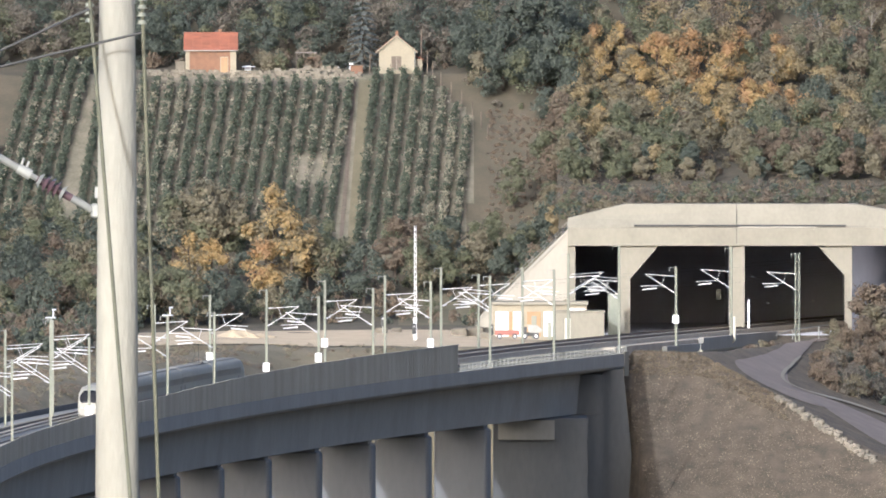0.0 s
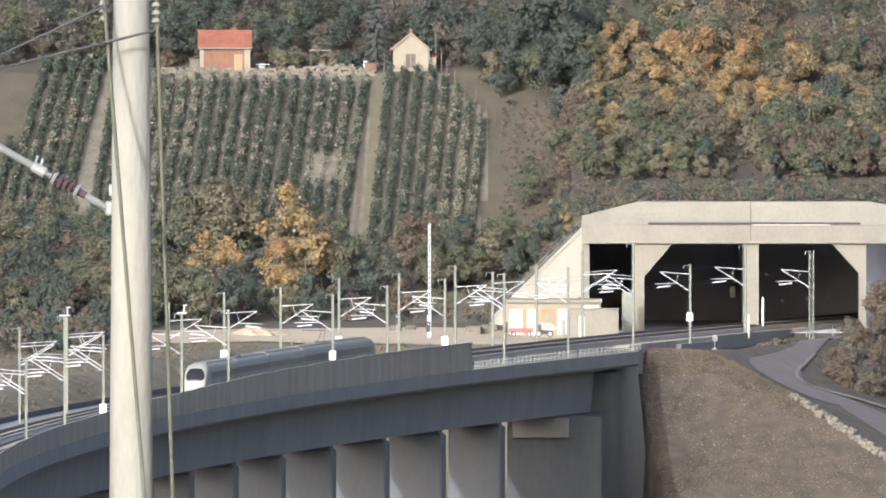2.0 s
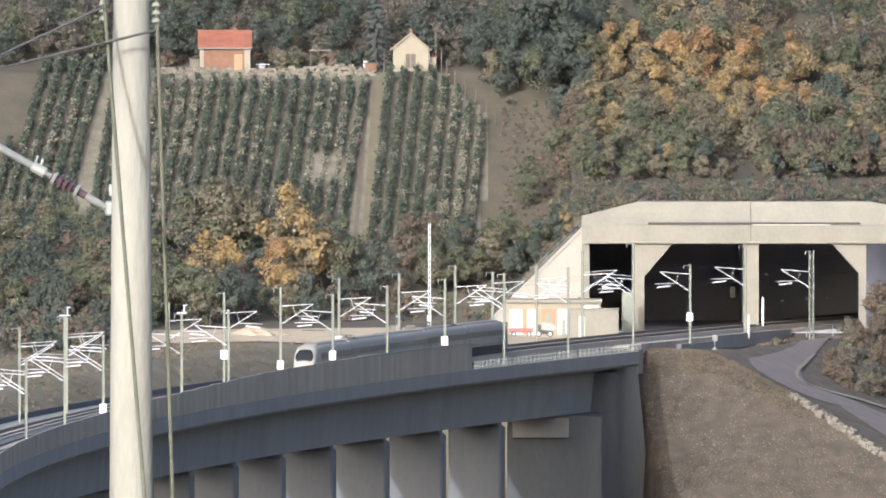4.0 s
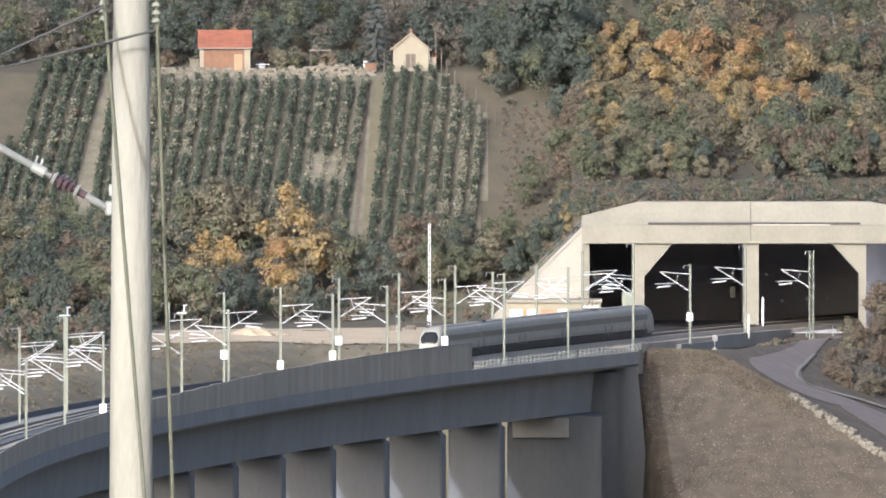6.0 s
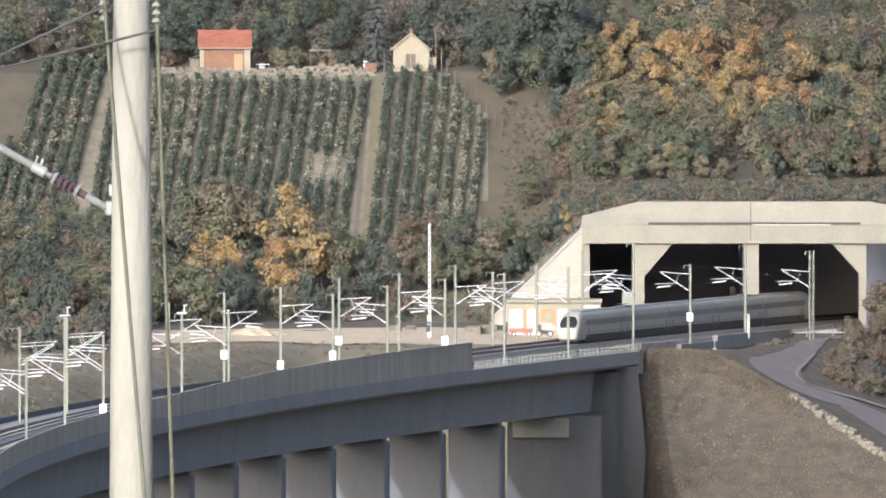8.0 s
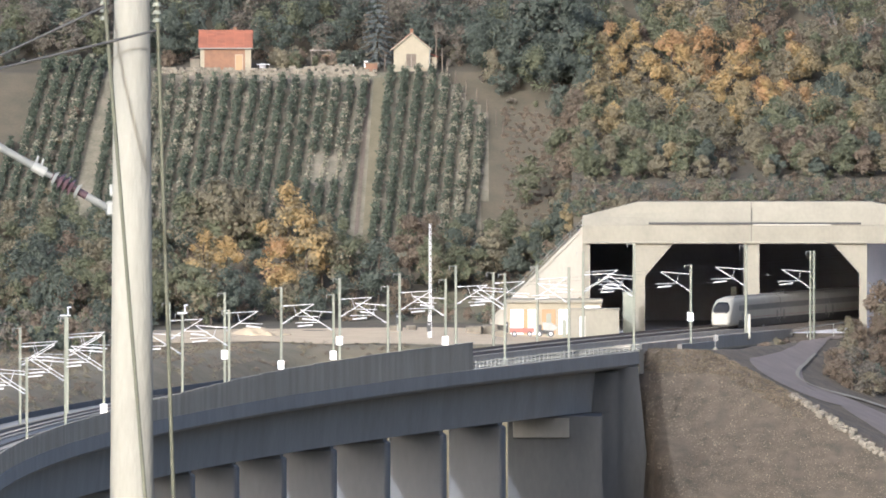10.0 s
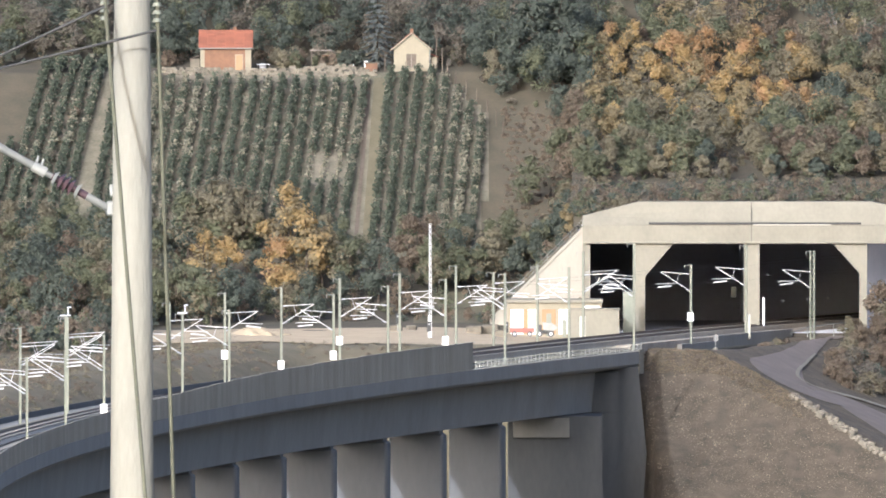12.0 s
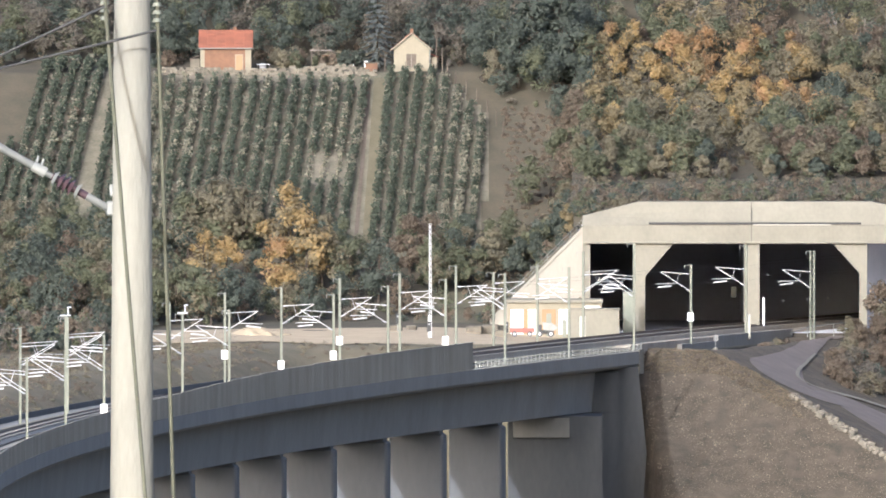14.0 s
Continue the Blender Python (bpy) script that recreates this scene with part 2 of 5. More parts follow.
def build_ground():
    xs = axis([(-3000, -900, 300), (-900, -110, 40), (-110, -62, 6), (-62, 72, 1.0), (72, 120, 6), (120, 900, 60), (900, 3000, 300)])
    ys = axis([(-4300, -800, 70), (-800, -360, 20), (-360, -130, 5), (-130, 130, 1.0), (130, 230, 6), (230, 900, 40)])
    verts, faces, mats = [], [], []
    for y in ys:
        for x in xs:
            verts.append((x, y, ground(x, y)))
    w = len(xs)
    for j in range(len(ys) - 1):
        for i in range(w - 1):
            cx, cy = (xs[i] + xs[i + 1]) / 2, (ys[j] + ys[j + 1]) / 2
            if 17.6 < cx < 71.5 and -1.2 < cy < 74:
                continue
            faces.append((j * w + i, j * w + i + 1, (j + 1) * w + i + 1, (j + 1) * w + i))
            left_of = cx < tx(max(min(cy, 100), -720))
            if 44 < cy < 93 - max(0.0, cx + 1) * 1.7 and -70 < cx < 7.0 - (92 - cy) * 0.045:
                mats.append(2 if cx > -57.3 + (cy - 68) / 5.2 else 1)
            elif -4 < cx < 19 and -2 < cy < 26:
                mats.append(4)
            elif cy > -28 and (cy > 8 or left_of):
                mats.append(1)
            elif -2500 < cy < -135 and (cx > tx(max(min(cy, 100), -720)) - 14 or cy < -420):
                # Unseen valley floor made dark so less light bounces onto the piers.
                mats.append(1)
            elif not left_of and -140 < cy:
                mats.append(3)
            else:
                mats.append(0)
    me = bpy.data.meshes.new("ground")
    me.from_pydata(verts, [], faces)
    for m in (GRASS, FLOOR, SOIL, BANK, VERGE):
        me.materials.append(m)
    me.polygons.foreach_set("material_index", mats)
    me.polygons.foreach_set("use_smooth", [True] * len(faces))
    return tagged(new("ground", me), "dry autumn grass, leaf litter and bare soil on a valley side", "ground", kind="structure")


build_ground()


# ---- viaduct, track and tunnel mouth ----
def pieces(parent, name, mesh, poses):
    for m in poses:
        ob = new(name, mesh)
        ob.parent, ob.matrix_basis = parent, m


def build_viaduct():
    v = thing("viaduct", "long curved grey concrete railway viaduct on wall piers", "bridge", kind="structure")
    ys = steps(-700, -86, 60)
    # Left overhang runs wider, out of sight, to throw shadow down the piers.
    part("deck_slab", sweep(bmesh.new(), [(4.6, -1.1), (4.6, -2.7), (4.3, -3.0), (1.6, -3.5), (-6.3, -3.5), (-11.7, -3.0), (-12.0, -2.7), (-12.0, -1.1)], ys), DECK_CON, v)
    part("box_girder", sweep(bmesh.new(), [(1.5, -3.45), (1.0, -8.6), (-5.7, -8.6), (-6.2, -3.45)], ys), DECK_CON, v)
    part("track_slab", sweep(bmesh.new(), [(2.2, -1.15), (2.2, -0.75), (-6.9, -0.75), (-6.9, -1.15)], ys), SHADED_CON, v)
    for y in (-372, -335, -298, -261, -224, -187, -150) + tuple(range(-409, -700, -37)):
        bm = bmesh.new()
        box(bm, -5.75, 1.05, -1.5, 1.5, -34, -9.0, bevel=0.25)
        box(bm, -5.3, 0.6, -1.2, 1.2, -9.05, -8.5)
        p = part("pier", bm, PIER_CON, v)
        p.matrix_basis = Matrix.Translation(along(y, 0)) @ pose(0, 0, 0, 0, 0, -math.degrees(heading(y)))
    part("abutment", box(bmesh.new(), 8.2, 20.2, -116, -88, -40, -8.7), SHADED_CON, v)
    part("abutment", box(bmesh.new(), 14.2, 22.3, -98, -88.1, -8.65, -3.55), SHADED_CON, v)
    part("abutment", box(bmesh.new(), 20.25, 22.3, -98, -88.1, -40, -8.7), SHADED_CON, v)
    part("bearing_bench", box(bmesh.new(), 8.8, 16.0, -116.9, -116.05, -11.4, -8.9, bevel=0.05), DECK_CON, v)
    part("abutment_flank", extrude(bmesh.new(), [(18, -92.5, -3.05), (24.9, -92.5, -3.05), (28.6, -92.5, -40), (18, -92.5, -40)], (0, 4.2, 0)), SHADED_CON, v)
    part("abutment_wing", sweep(bmesh.new(), [(4.62, -0.9), (4.62, -4.0), (4.0, -4.0), (4.0, -0.9)], steps(-85.9, -83.5, 2)), CONCRETE, v)
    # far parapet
    part("far_parapet", sweep(bmesh.new(), [(-11.82, -1.1), (-11.82, -0.45), (-11.97, -0.45), (-11.97, -1.1)], ys), SHADED_CON, v)
    part("cable_trough", sweep(bmesh.new(), [(3.3, -1.12), (3.3, -0.75), (2.6, -0.75), (2.6, -1.12)], ys), CONCRETE, v)
    part("cable_trough", sweep(bmesh.new(), [(-7.3, -1.12), (-7.3, -0.7), (-8.0, -0.7), (-8.0, -1.12)], steps(-700, -5, 60)), CONCRETE, v)
    return v


def barrier_top(y):
    return 1.15 + 1.15 * smooth(-500, -270, y)


def build_barrier():
    b = thing("noise_barrier", "dull grey-green noise barrier of upright panels along the viaduct edge", "barrier")
    y = -690.0
    bm0 = {}
    while y < -186:
        top = round(barrier_top(y) * 10) / 10
        if top not in bm0:
            bm = bmesh.new()
            # one ribbed board
            out = [(-0.06, 0.03, -1.12)]
            for i in range(8):
                yy = 0.05 + i * 0.3
                out += [(0.05, yy, -1.12), (0.05, yy + 0.16, -1.12), (0.08, yy + 0.18, -1.12), (0.08, yy + 0.28, -1.12)]
            out += [(-0.06, 2.47, -1.12)]
            extrude(bm, out, (0, 0, top + 1.12))
            bm0[top] = (mesh_of("panel", bm, BARRIER), mesh_of("post", box(bmesh.new(), -0.10, 0.10, -0.07, 0.07, -1.2, top + 0.02, bevel=0.02), BARRIER))
        m = Matrix.Translation(along(y, 4.35)) @ pose(0, 0, 0, 0, 0, -math.degrees(heading(y)))
        pieces(b, "panel", bm0[top][0], [m])
        pieces(b, "post", bm0[top][1], [m])
        y += 2.5 * math.cos(heading(y))
    part("coping", sweep(bmesh.new(), [(4.47, 2.3), (4.47, 2.36), (4.23, 2.36), (4.23, 2.3)], steps(-262, -185, 12)), STEEL, b)
    return b


def build_railing():
    r = thing("bridge_railing", "galvanised steel railing with upright bars on the viaduct edge", "railing")
    ys = steps(-184, -84, 20)
    for z in (-0.05, -0.5, -0.95):
        part("rail", sweep(bmesh.new(), [(4.43, z), (4.43, z + 0.06), (4.37, z + 0.06), (4.37, z)], ys), STEEL, r)
    bar = mesh_of("baluster", box(bmesh.new(), -0.02, 0.02, -0.02, 0.02, -1.1, 0.0), STEEL)
    post = mesh_of("post", box(bmesh.new(), -0.05, 0.05, -0.05, 0.05, -1.1, 0.08, bevel=0.01), STEEL)
    n = 200
    for i in range(n + 1):
        y = -184 + 100 * i / n
        pieces(r, "post" if i % 5 == 0 else "baluster", post if i % 5 == 0 else bar, [Matrix.Translation(along(y, 4.4))])


def build_track(name, off):
    t = thing(name, "slab railway track with two worn steel rails", "railway track", kind="structure")
    for o in (-0.7535, 0.7535):
        part("rail", sweep(bmesh.new(), [(off + o + 0.07, -0.17), (off + o + 0.035, -0.13), (off + o + 0.036, 0), (off + o - 0.036, 0), (off + o - 0.035, -0.13), (off + o - 0.07, -0.17)], steps(-690, 72, 90), climb=True), RAIL, t)
    part("track_panel", sweep(bmesh.new(), [(off + 1.3, -1.0), (off + 1.3, -0.2), (off - 1.3, -0.2), (off - 1.3, -1.0)], steps(-690, -90, 70), climb=True), SLEEPER, t)
    part("level_panel", sweep(bmesh.new(), [(off + 1.3, -1.0), (off + 1.3, -0.19), (off - 1.3, -0.19), (off - 1.3, -1.0)], steps(-89.9, 72, 20), climb=True), SLEEPER, t)


def build_formation():
    f = thing("track_formation", "gravelled track bed held by a grey concrete retaining wall", "embankment", kind="structure")
    part("bed", sweep(bmesh.new(), [(3.4, -2.5), (3.4, -0.3), (-12, -0.3), (-12, -2.5)], steps(-85.9, 73, 20)), GRAVEL, f)
    part("retaining_wall", sweep(bmesh.new(), [(4.15, -12), (4.15, -0.15), (3.45, -0.15), (3.45, -12)], steps(-40, -0.3, 8)), DECK_CON, f)
    part("retaining_wall", sweep(bmesh.new(), [(4.15, -12), (4.15, -0.8), (3.45, -0.8), (3.45, -12)], steps(-60, -40.1, 4)), DECK_CON, f)
    part("side_bank", extrude(bmesh.new(), [(44.5, -0.25, -0.72), (44.5, -8.0, -2.8), (44.5, -0.25, -2.8)], (9.9, 0, 0)), BANK, f)
    part("ledge", sweep(bmesh.new(), [(4.45, -1.9), (4.45, -1.7), (4.13, -1.7), (4.13, -1.9)], steps(-52, -6, 8)), CONCRETE, f)


TUNNEL_LAMP = mat("lamp_glass", (0.7, 0.7, 0.65), None, 0.3, 1, 5, 0)
TUNNEL_LAMP.node_tree.nodes["Principled BSDF"].inputs["Emission Color"].default_value = (1, 0.95, 0.85, 1)
TUNNEL_LAMP.node_tree.nodes["Principled BSDF"].inputs["Emission Strength"].default_value = 0.12
GRAVEL = mat("pale_gravel", (0.46, 0.40, 0.32), (0.34, 0.295, 0.235), 0.95, 0.5, 14, 0.6)


def build_portal():
    p = thing("tunnel_portal", "wide pale concrete railway tunnel portal with three dark openings", "tunnel portal", kind="structure")
    zb, zo = -1.2, 11.0

    def slab(name, outline, y0=0.0, d=2.2, m=CONCRETE, label=""):
        return part(name, extrude(bmesh.new(), [(x, y0, z) for x, z in outline], (0, d, 0)), m, p, label)

    slab("pillar", [(18.2, zb), (19.2, zb), (19.2, zo), (18.2, zo)])
    slab("pillar", [(25.1, zb), (26.4, zb), (26.4, 6.7), (30.1, zo), (25.1, zo)])
    slab("pillar", [(39.4, zb), (41.4, zb), (41.4, zo), (39.4, zo)], -0.15)
    slab("pillar", [(54.5, zb), (55.5, zb), (55.5, zo), (51.0, zo), (54.5, 7.1)])
    slab("pillar", [(64.0, -6), (65.5, -6), (65.5, zo), (64.0, zo)])
    slab("lintel", [(18.2, zo + 0.003), (65.5, zo + 0.003), (65.5, 13.4), (18.2, 13.4)], -0.5, 3.0)
    # sloping crown, set back, with a drainage slot along its foot
    bm = bmesh.new()
    extrude(bm, [(18.2, 0.1, 13.403), (65.5, 0.1, 13.403), (63.5, 1.4, 15.1), (56.0, 1.9, 16.45), (25.6, 1.9, 16.45), (18.2, 1.2, 14.6)], (0, 6, 0))
    part("crown", bm, CONCRETE, p)
    part("drip_slot", box(bmesh.new(), 26.9, 54.7, -0.12, 0.25, 13.55, 13.78), CABLE, p, "dark drainage slot")
    part("ledge_strip", box(bmesh.new(), 40.6, 50.8, -0.3, 0.05, 13.42, 13.52), POSTPAINT, p)
    part("joint", box(bmesh.new(), 40.3, 40.36, -0.53, 0.0, 11.1, 13.38), CABLE, p)
    part("crown_joint", extrude(bmesh.new(), [(40.3, 0.04, 13.5), (40.3, 1.86, 16.4), (40.3, 1.95, 16.4), (40.3, 0.2, 13.5)], (0.07, 0, 0)), SKIRT, p)
    part("fascia", box(bmesh.new(), 18.9, 65.4, -0.62, -0.5, 11.02, 11.32, bevel=0.03), CONCRETE, p)
    # lining behind
    part("flank_wall", box(bmesh.new(), 17.5, 18.18, 2.3, 74, -1, 12.6), CONCRETE, p)
    for a, b in ((18.2, 18.6), (25.3, 26.2), (64.2, 65.4)):
        part("side_wall", box(bmesh.new(), a, b, 2.25, 74, -6, zo + 0.6), INNER, p)
    part("middle_wall", extrude(bmesh.new(), [(39.6, 34, -1), (41.2, 34, -1), (41.2, 34, 11.2), (39.6, 34, 11.2)], (0, 40, 0)), INNER, p)
    part("right_wall", extrude(bmesh.new(), [(54.6, 2.25, -6), (55.4, 2.25, -6), (71.5, 74, -6), (70.7, 74, -6)], (0, 0, 17.2)), INNER, p)
    part("roof_slab", box(bmesh.new(), 17.6, 72, 2.25, 74, zo + 0.65, zo + 1.6), INNER, p)
    part("back_wall", box(bmesh.new(), 17.6, 55.2, 74.05, 75, -6, zo + 1.6), INNER, p)
    part("tunnel_bore", sweep(bmesh.new(), [(3.6, -1.6), (3.6, 8.0), (-8.4, 8.0), (-8.4, -1.6)], steps(74.2, 300, 20), closed=True), INNER, p)
    part("apron_wall", box(bmesh.new(), 55.6, 72, -1.4, -0.7, -16, -1.0), DECK_CON, p)
    for x, y, z in ((44.9, 38, 2.7), (48.15, 38, 2.9), (50.85, 38, 3.0), (42.84, 38, 6.2)):
        lamp = part("tunnel_lamp", box(bmesh.new(), x - 0.16, x + 0.16, y - 0.08, y + 0.08, z - 0.1, z + 0.1, bevel=0.03), TUNNEL_LAMP, p, "small dim tunnel lamp")
    part("niche_panel", box(bmesh.new(), 38.0, 38.7, 37.6, 37.8, 3.1, 4.6, bevel=0.04), STEEL, p, "grey equipment panel inside the tunnel")
    part("end_panel", box(bmesh.new(), 55.4, 72, 44, 44.6, -6, zo + 0.6), INNER, p)
    part("floor_slab", box(bmesh.new(), 18.5, 60, 0.0, 74, -1.6, -0.7), INNER, p)
    # left wing wall, falling away from the portal, with its coping
    a, b = Vector((18.2, -0.1, 0)), Vector((6.0, -1.6, 0))
    n = Vector((0.122, -0.992, 0)) * 0.6
    out = [a + Vector((0, 0, -1.2)), a + Vector((0, 0, 12.7)), b + Vector((0, 0, 0.6)), b + Vector((0, 0, -1.2))]
    part("wing_wall", extrude(bmesh.new(), out, -n), WING_CON, p)
    q = [a + Vector((0, 0, 12.75)), a + Vector((0, 0, 13.15)), b + Vector((0, 0, 1.05)), b + Vector((0, 0, 0.65))]
    part("coping", extrude(bmesh.new(), [v + n * 0.3 for v in q], -n * 1.6), WING_CON, p)
    r = bmesh.new()
    for i in range(9):
        f = i / 8
        c = a.lerp(b, f) + Vector((0, 0, 13.1 - 12.1 * f)) - n * 0.6
        tube(r, c, c + Vector((0, 0, 1.0)), 0.03, seg=5)
    for h in (0.5, 1.0):
        tube(r, a + Vector((0, 0, 13.1 + h)) - n * 0.6, b + Vector((0, 0, 1.0 + h)) - n * 0.6, 0.025, seg=5)
    part("handrail", r, STEEL, p)
    # earth over the roof
    xs, ys2 = axis([(17.0, 72.5, 1.5)]), [2.6, 4.2, 6.0] + axis([(7.6, 76, 2.0)])
    vs = [(x, y, (16.2 + (y - 7.6) * 0.118 if y >= 7.6 else 16.2 - (7.6 - y) * 0.5) + 0.3 * noise.noise((x * 0.2, y * 0.2, 0)) - 0.6 * smooth(20, 16, x) - 2.4 * smooth(62, 68, x)) for y in ys2 for x in xs]
    w = len(xs)
    me = bpy.data.meshes.new("earth_cover")
    me.from_pydata(vs, [], [(j * w + i, j * w + i + 1, (j + 1) * w + i + 1, (j + 1) * w + i) for j in range(len(ys2) - 1) for i in range(w - 1)])
    me.materials.append(FLOOR)
    part_ob = new("earth_cover", me)
    part_ob.parent = p


build_viaduct()
build_barrier()
build_railing()
build_formation()
build_track("near_track", 0.0)
build_track("far_track", -4.7)
build_portal()


# ---- the train: five tilting coaches, white with a dark window band ----
SECTION = [(1.22, 0.25), (1.40, 0.75), (1.43, 1.5), (1.42, 2.2), (1.37, 3.2), (1.14, 3.66), (0.65, 3.87), (0.0, 3.92)]


def ring(bm, y, sx=1.0, top=3.92, low=0.25):
    pts = [(x * sx, z) for x, z in SECTION]
    pts = pts + [(-x, z) for x, z in pts[-2::-1]]
    return [bm.verts.new((x, y, low + (z - 0.25) * (top - low) / 3.67)) for x, z in pts]


def skin(bm, rings):
    for r, s in zip(rings, rings[1:]):
        for i in range(len(r) - 1):
            bm.faces.new((r[i], r[i + 1], s[i + 1], s[i]))
        bm.faces.new((r[-1], r[0], s[0], s[-1]))
    # end caps with corners of their own, so that the skin stays evenly shaded
    for end in (rings[0], rings[-1][::-1]):
        bm.faces.new([bm.verts.new(v.co) for v in end])
    bmesh.ops.recalc_face_normals(bm, faces=bm.faces[:])
    return bm


NOSE = [(4.2, 1.0, 3.92), (3.0, 0.995, 3.86), (2.2, 0.985, 3.68), (1.6, 0.97, 3.38), (1.15, 0.95, 3.02), (0.8, 0.93, 2.62), (0.5, 0.90, 2.2), (0.25, 0.86, 1.85), (0.08, 0.78, 1.5), (0.0, 0.66, 1.15)]


def section_z(x, width, top):
    """Height of the coach's upper skin at x, where it is that wide and high."""
    q = abs(x) / width
    z = float(np.interp(q, [0.0, 0.65, 1.14, 1.37, 1.42], [3.92, 3.87, 3.66, 3.2, 2.2]))
    return 0.25 + (z - 0.25) * (top - 0.25) / 3.67


def car(length, nose):
    """A coach with its middle at the origin, along y; nose -1 or 1 gives a driving end there, 0 none."""
    c = thing("train_coach", "white tilting express coach with dark window band" if not nose else "white driving coach with rounded nose and black windscreen", "train", group="express train")
    h = length / 2
    bm = bmesh.new()
    rings = [ring(bm, -h + 0.12), ring(bm, h - 0.12)]
    a, b = -h + 0.12, h - 0.12
    if nose:
        bmesh.ops.delete(bm, geom=bm.verts[:], context="VERTS")
        plan = NOSE
        if nose < 0:
            rings = [ring(bm, b)] + [ring(bm, -h + d, w, t, 0.25 if d > 0.3 else 0.45) for d, w, t in plan]
        else:
            rings = [ring(bm, a)] + [ring(bm, h - d, w, t, 0.25 if d > 0.3 else 0.45) for d, w, t in plan]
    body = part("body", skin(bm, rings), TRAIN, c, smooth=True)
    for f in body.data.polygons:
        f.use_smooth = len(f.vertices) == 4
    y0 = -h + (4.8 if nose < 0 else 0.2)
    y1 = h - (4.8 if nose > 0 else 0.2)
    for s in (-1, 1):
        bm = bmesh.new()
        out = [(s * 1.41, y0, 2.1), (s * 1.41, y1, 2.1), (s * 1.38, y1, 2.8), (s * 1.38, y0, 2.8)]
        extrude(bm, out, (s * 0.03, 0, 0.004))
        band = part("window_band", bm, TINT, c, "dark tinted window band")
        bm = bmesh.new()
        extrude(bm, [(s * 1.43, y0, 1.17), (s * 1.43, y1, 1.17), (s * 1.435, y1, 1.23), (s * 1.435, y0, 1.23)], (s * 0.02, 0, 0))
        part("stripe", bm, REDSTRIPE, c, "thin red stripe")
        for e in (y0 + 1.6, y1 - 1.6):
            bm = bmesh.new()
            extrude(bm, [(s * 1.43, e - 0.45, 0.7), (s * 1.43, e + 0.45, 0.7), (s * 1.40, e + 0.45, 2.08), (s * 1.40, e - 0.45, 2.08)], (s * 0.02, 0, 0))
            part("door", bm, TRAINROOF, c)
        part("skirt", extrude(bmesh.new(), [(s * 1.2, y0, -0.05), (s * 1.2, y1, -0.05), (s * 1.42, y1, 0.92), (s * 1.42, y0, 0.92)], (s * 0.04, 0, 0)), SKIRT, c)
    bm = bmesh.new()
    box(bm, -0.8, 0.8, y0 - (0 if nose < 0 else 0.15), y1 + (0 if nose > 0 else 0.15), 3.7, 3.97, bevel=0.12)
    part("roof_fairing", bm, TRAINROOF, c)
    for e in (-h + 4.0, h - 4.0):
        bm = bmesh.new()
        box(bm, -1.1, 1.1, e - 1.7, e + 1.7, 0.35, 0.75, bevel=0.06)
        bogie = part("bogie", bm, SKIRT, c)
        for dy in (-1.3, 1.3):
            for s in (-1, 1):
                part("wheel", tube(bmesh.new(), (s * 0.69, e + dy, 0.45), (s * 0.82, e + dy, 0.45), 0.45, seg=20), RAIL, bogie)
    for e, s in ((-h, -1), (h, 1)):
        if s != nose:
            bm = bmesh.new()
            bellows = [ring(bm, v, 0.985, 3.86, 0.3) for v in (min(e + s * 0.01, e - s * 0.14), max(e + s * 0.01, e - s * 0.14))]
            part("gangway", skin(bm, bellows), TRAINROOF, c, "grey rubber gangway bellows")
    if nose:
        e = nose * h

        # windscreen: an oval wrapped over the nose
        bm = bmesh.new()
        rows = []
        for k in range(9):
            top = 3.30 - 1.38 * k / 8
            d = float(np.interp(top, [q[2] for q in NOSE[::-1]], [q[0] for q in NOSE[::-1]]))
            w = float(np.interp(top, [q[2] for q in NOSE[::-1]], [q[1] for q in NOSE[::-1]]))
            half = 0.22 + 0.88 * math.sqrt(max(0.0, 1 - ((k - 4.2) / 5.0) ** 2))
            rows.append([bm.verts.new((half * j / 4, e - nose * (d - 0.05), section_z(half * j / 4, w, top) + 0.05)) for j in range(-4, 5)])
        for p, q in zip(rows, rows[1:]):
            for i in range(8):
                bm.faces.new((p[i], p[i + 1], q[i + 1], q[i]))
        bmesh.ops.recalc_face_normals(bm, faces=bm.faces[:])
        bmesh.ops.solidify(bm, geom=bm.faces[:], thickness=0.05)
        part("windscreen", bm, DARKGLASS, c, "black curved windscreen", smooth=True)
        for s in (-0.72, 0.72):
            bm = bmesh.new()
            bmesh.ops.create_uvsphere(bm, u_segments=14, v_segments=8, radius=0.17, matrix=Matrix.LocRotScale((s, e - nose * 0.16, 1.3), None, (1.4, 0.9, 0.8)))
            part("headlight", bm, LAMP, c, smooth=True)
        bm = bmesh.new()
        box(bm, -1.0, 1.0, min(e - nose * 0.4, e - nose * 2.2), max(e - nose * 0.4, e - nose * 2.2), 0.12, 0.5, bevel=0.1)
        part("snow_plough", bm, SKIRT, c)
    return c


def pantograph(c, y, raised):
    bm = bmesh.new()
    box(bm, -0.8, 0.8, y - 0.9, y + 0.9, 4.0, 4.1)
    k = (0.0, y + 1.1, 5.1) if raised else (0.0, y + 1.0, 4.2)
    head = 6.3 if raised else 4.35
    for s in (-0.4, 0.4):
        tube(bm, (s, y - 0.6, 4.1), (s * 0.5, k[1], k[2]), 0.04, seg=6)
        tube(bm, (s * 0.5, k[1], k[2]), (s * 0.9, y - 0.3, head), 0.03, seg=6)
    tube(bm, (-0.85, y - 0.3, head), (0.85, y - 0.3, head), 0.04, seg=6)
    part("pantograph", bm, SKIRT, c)


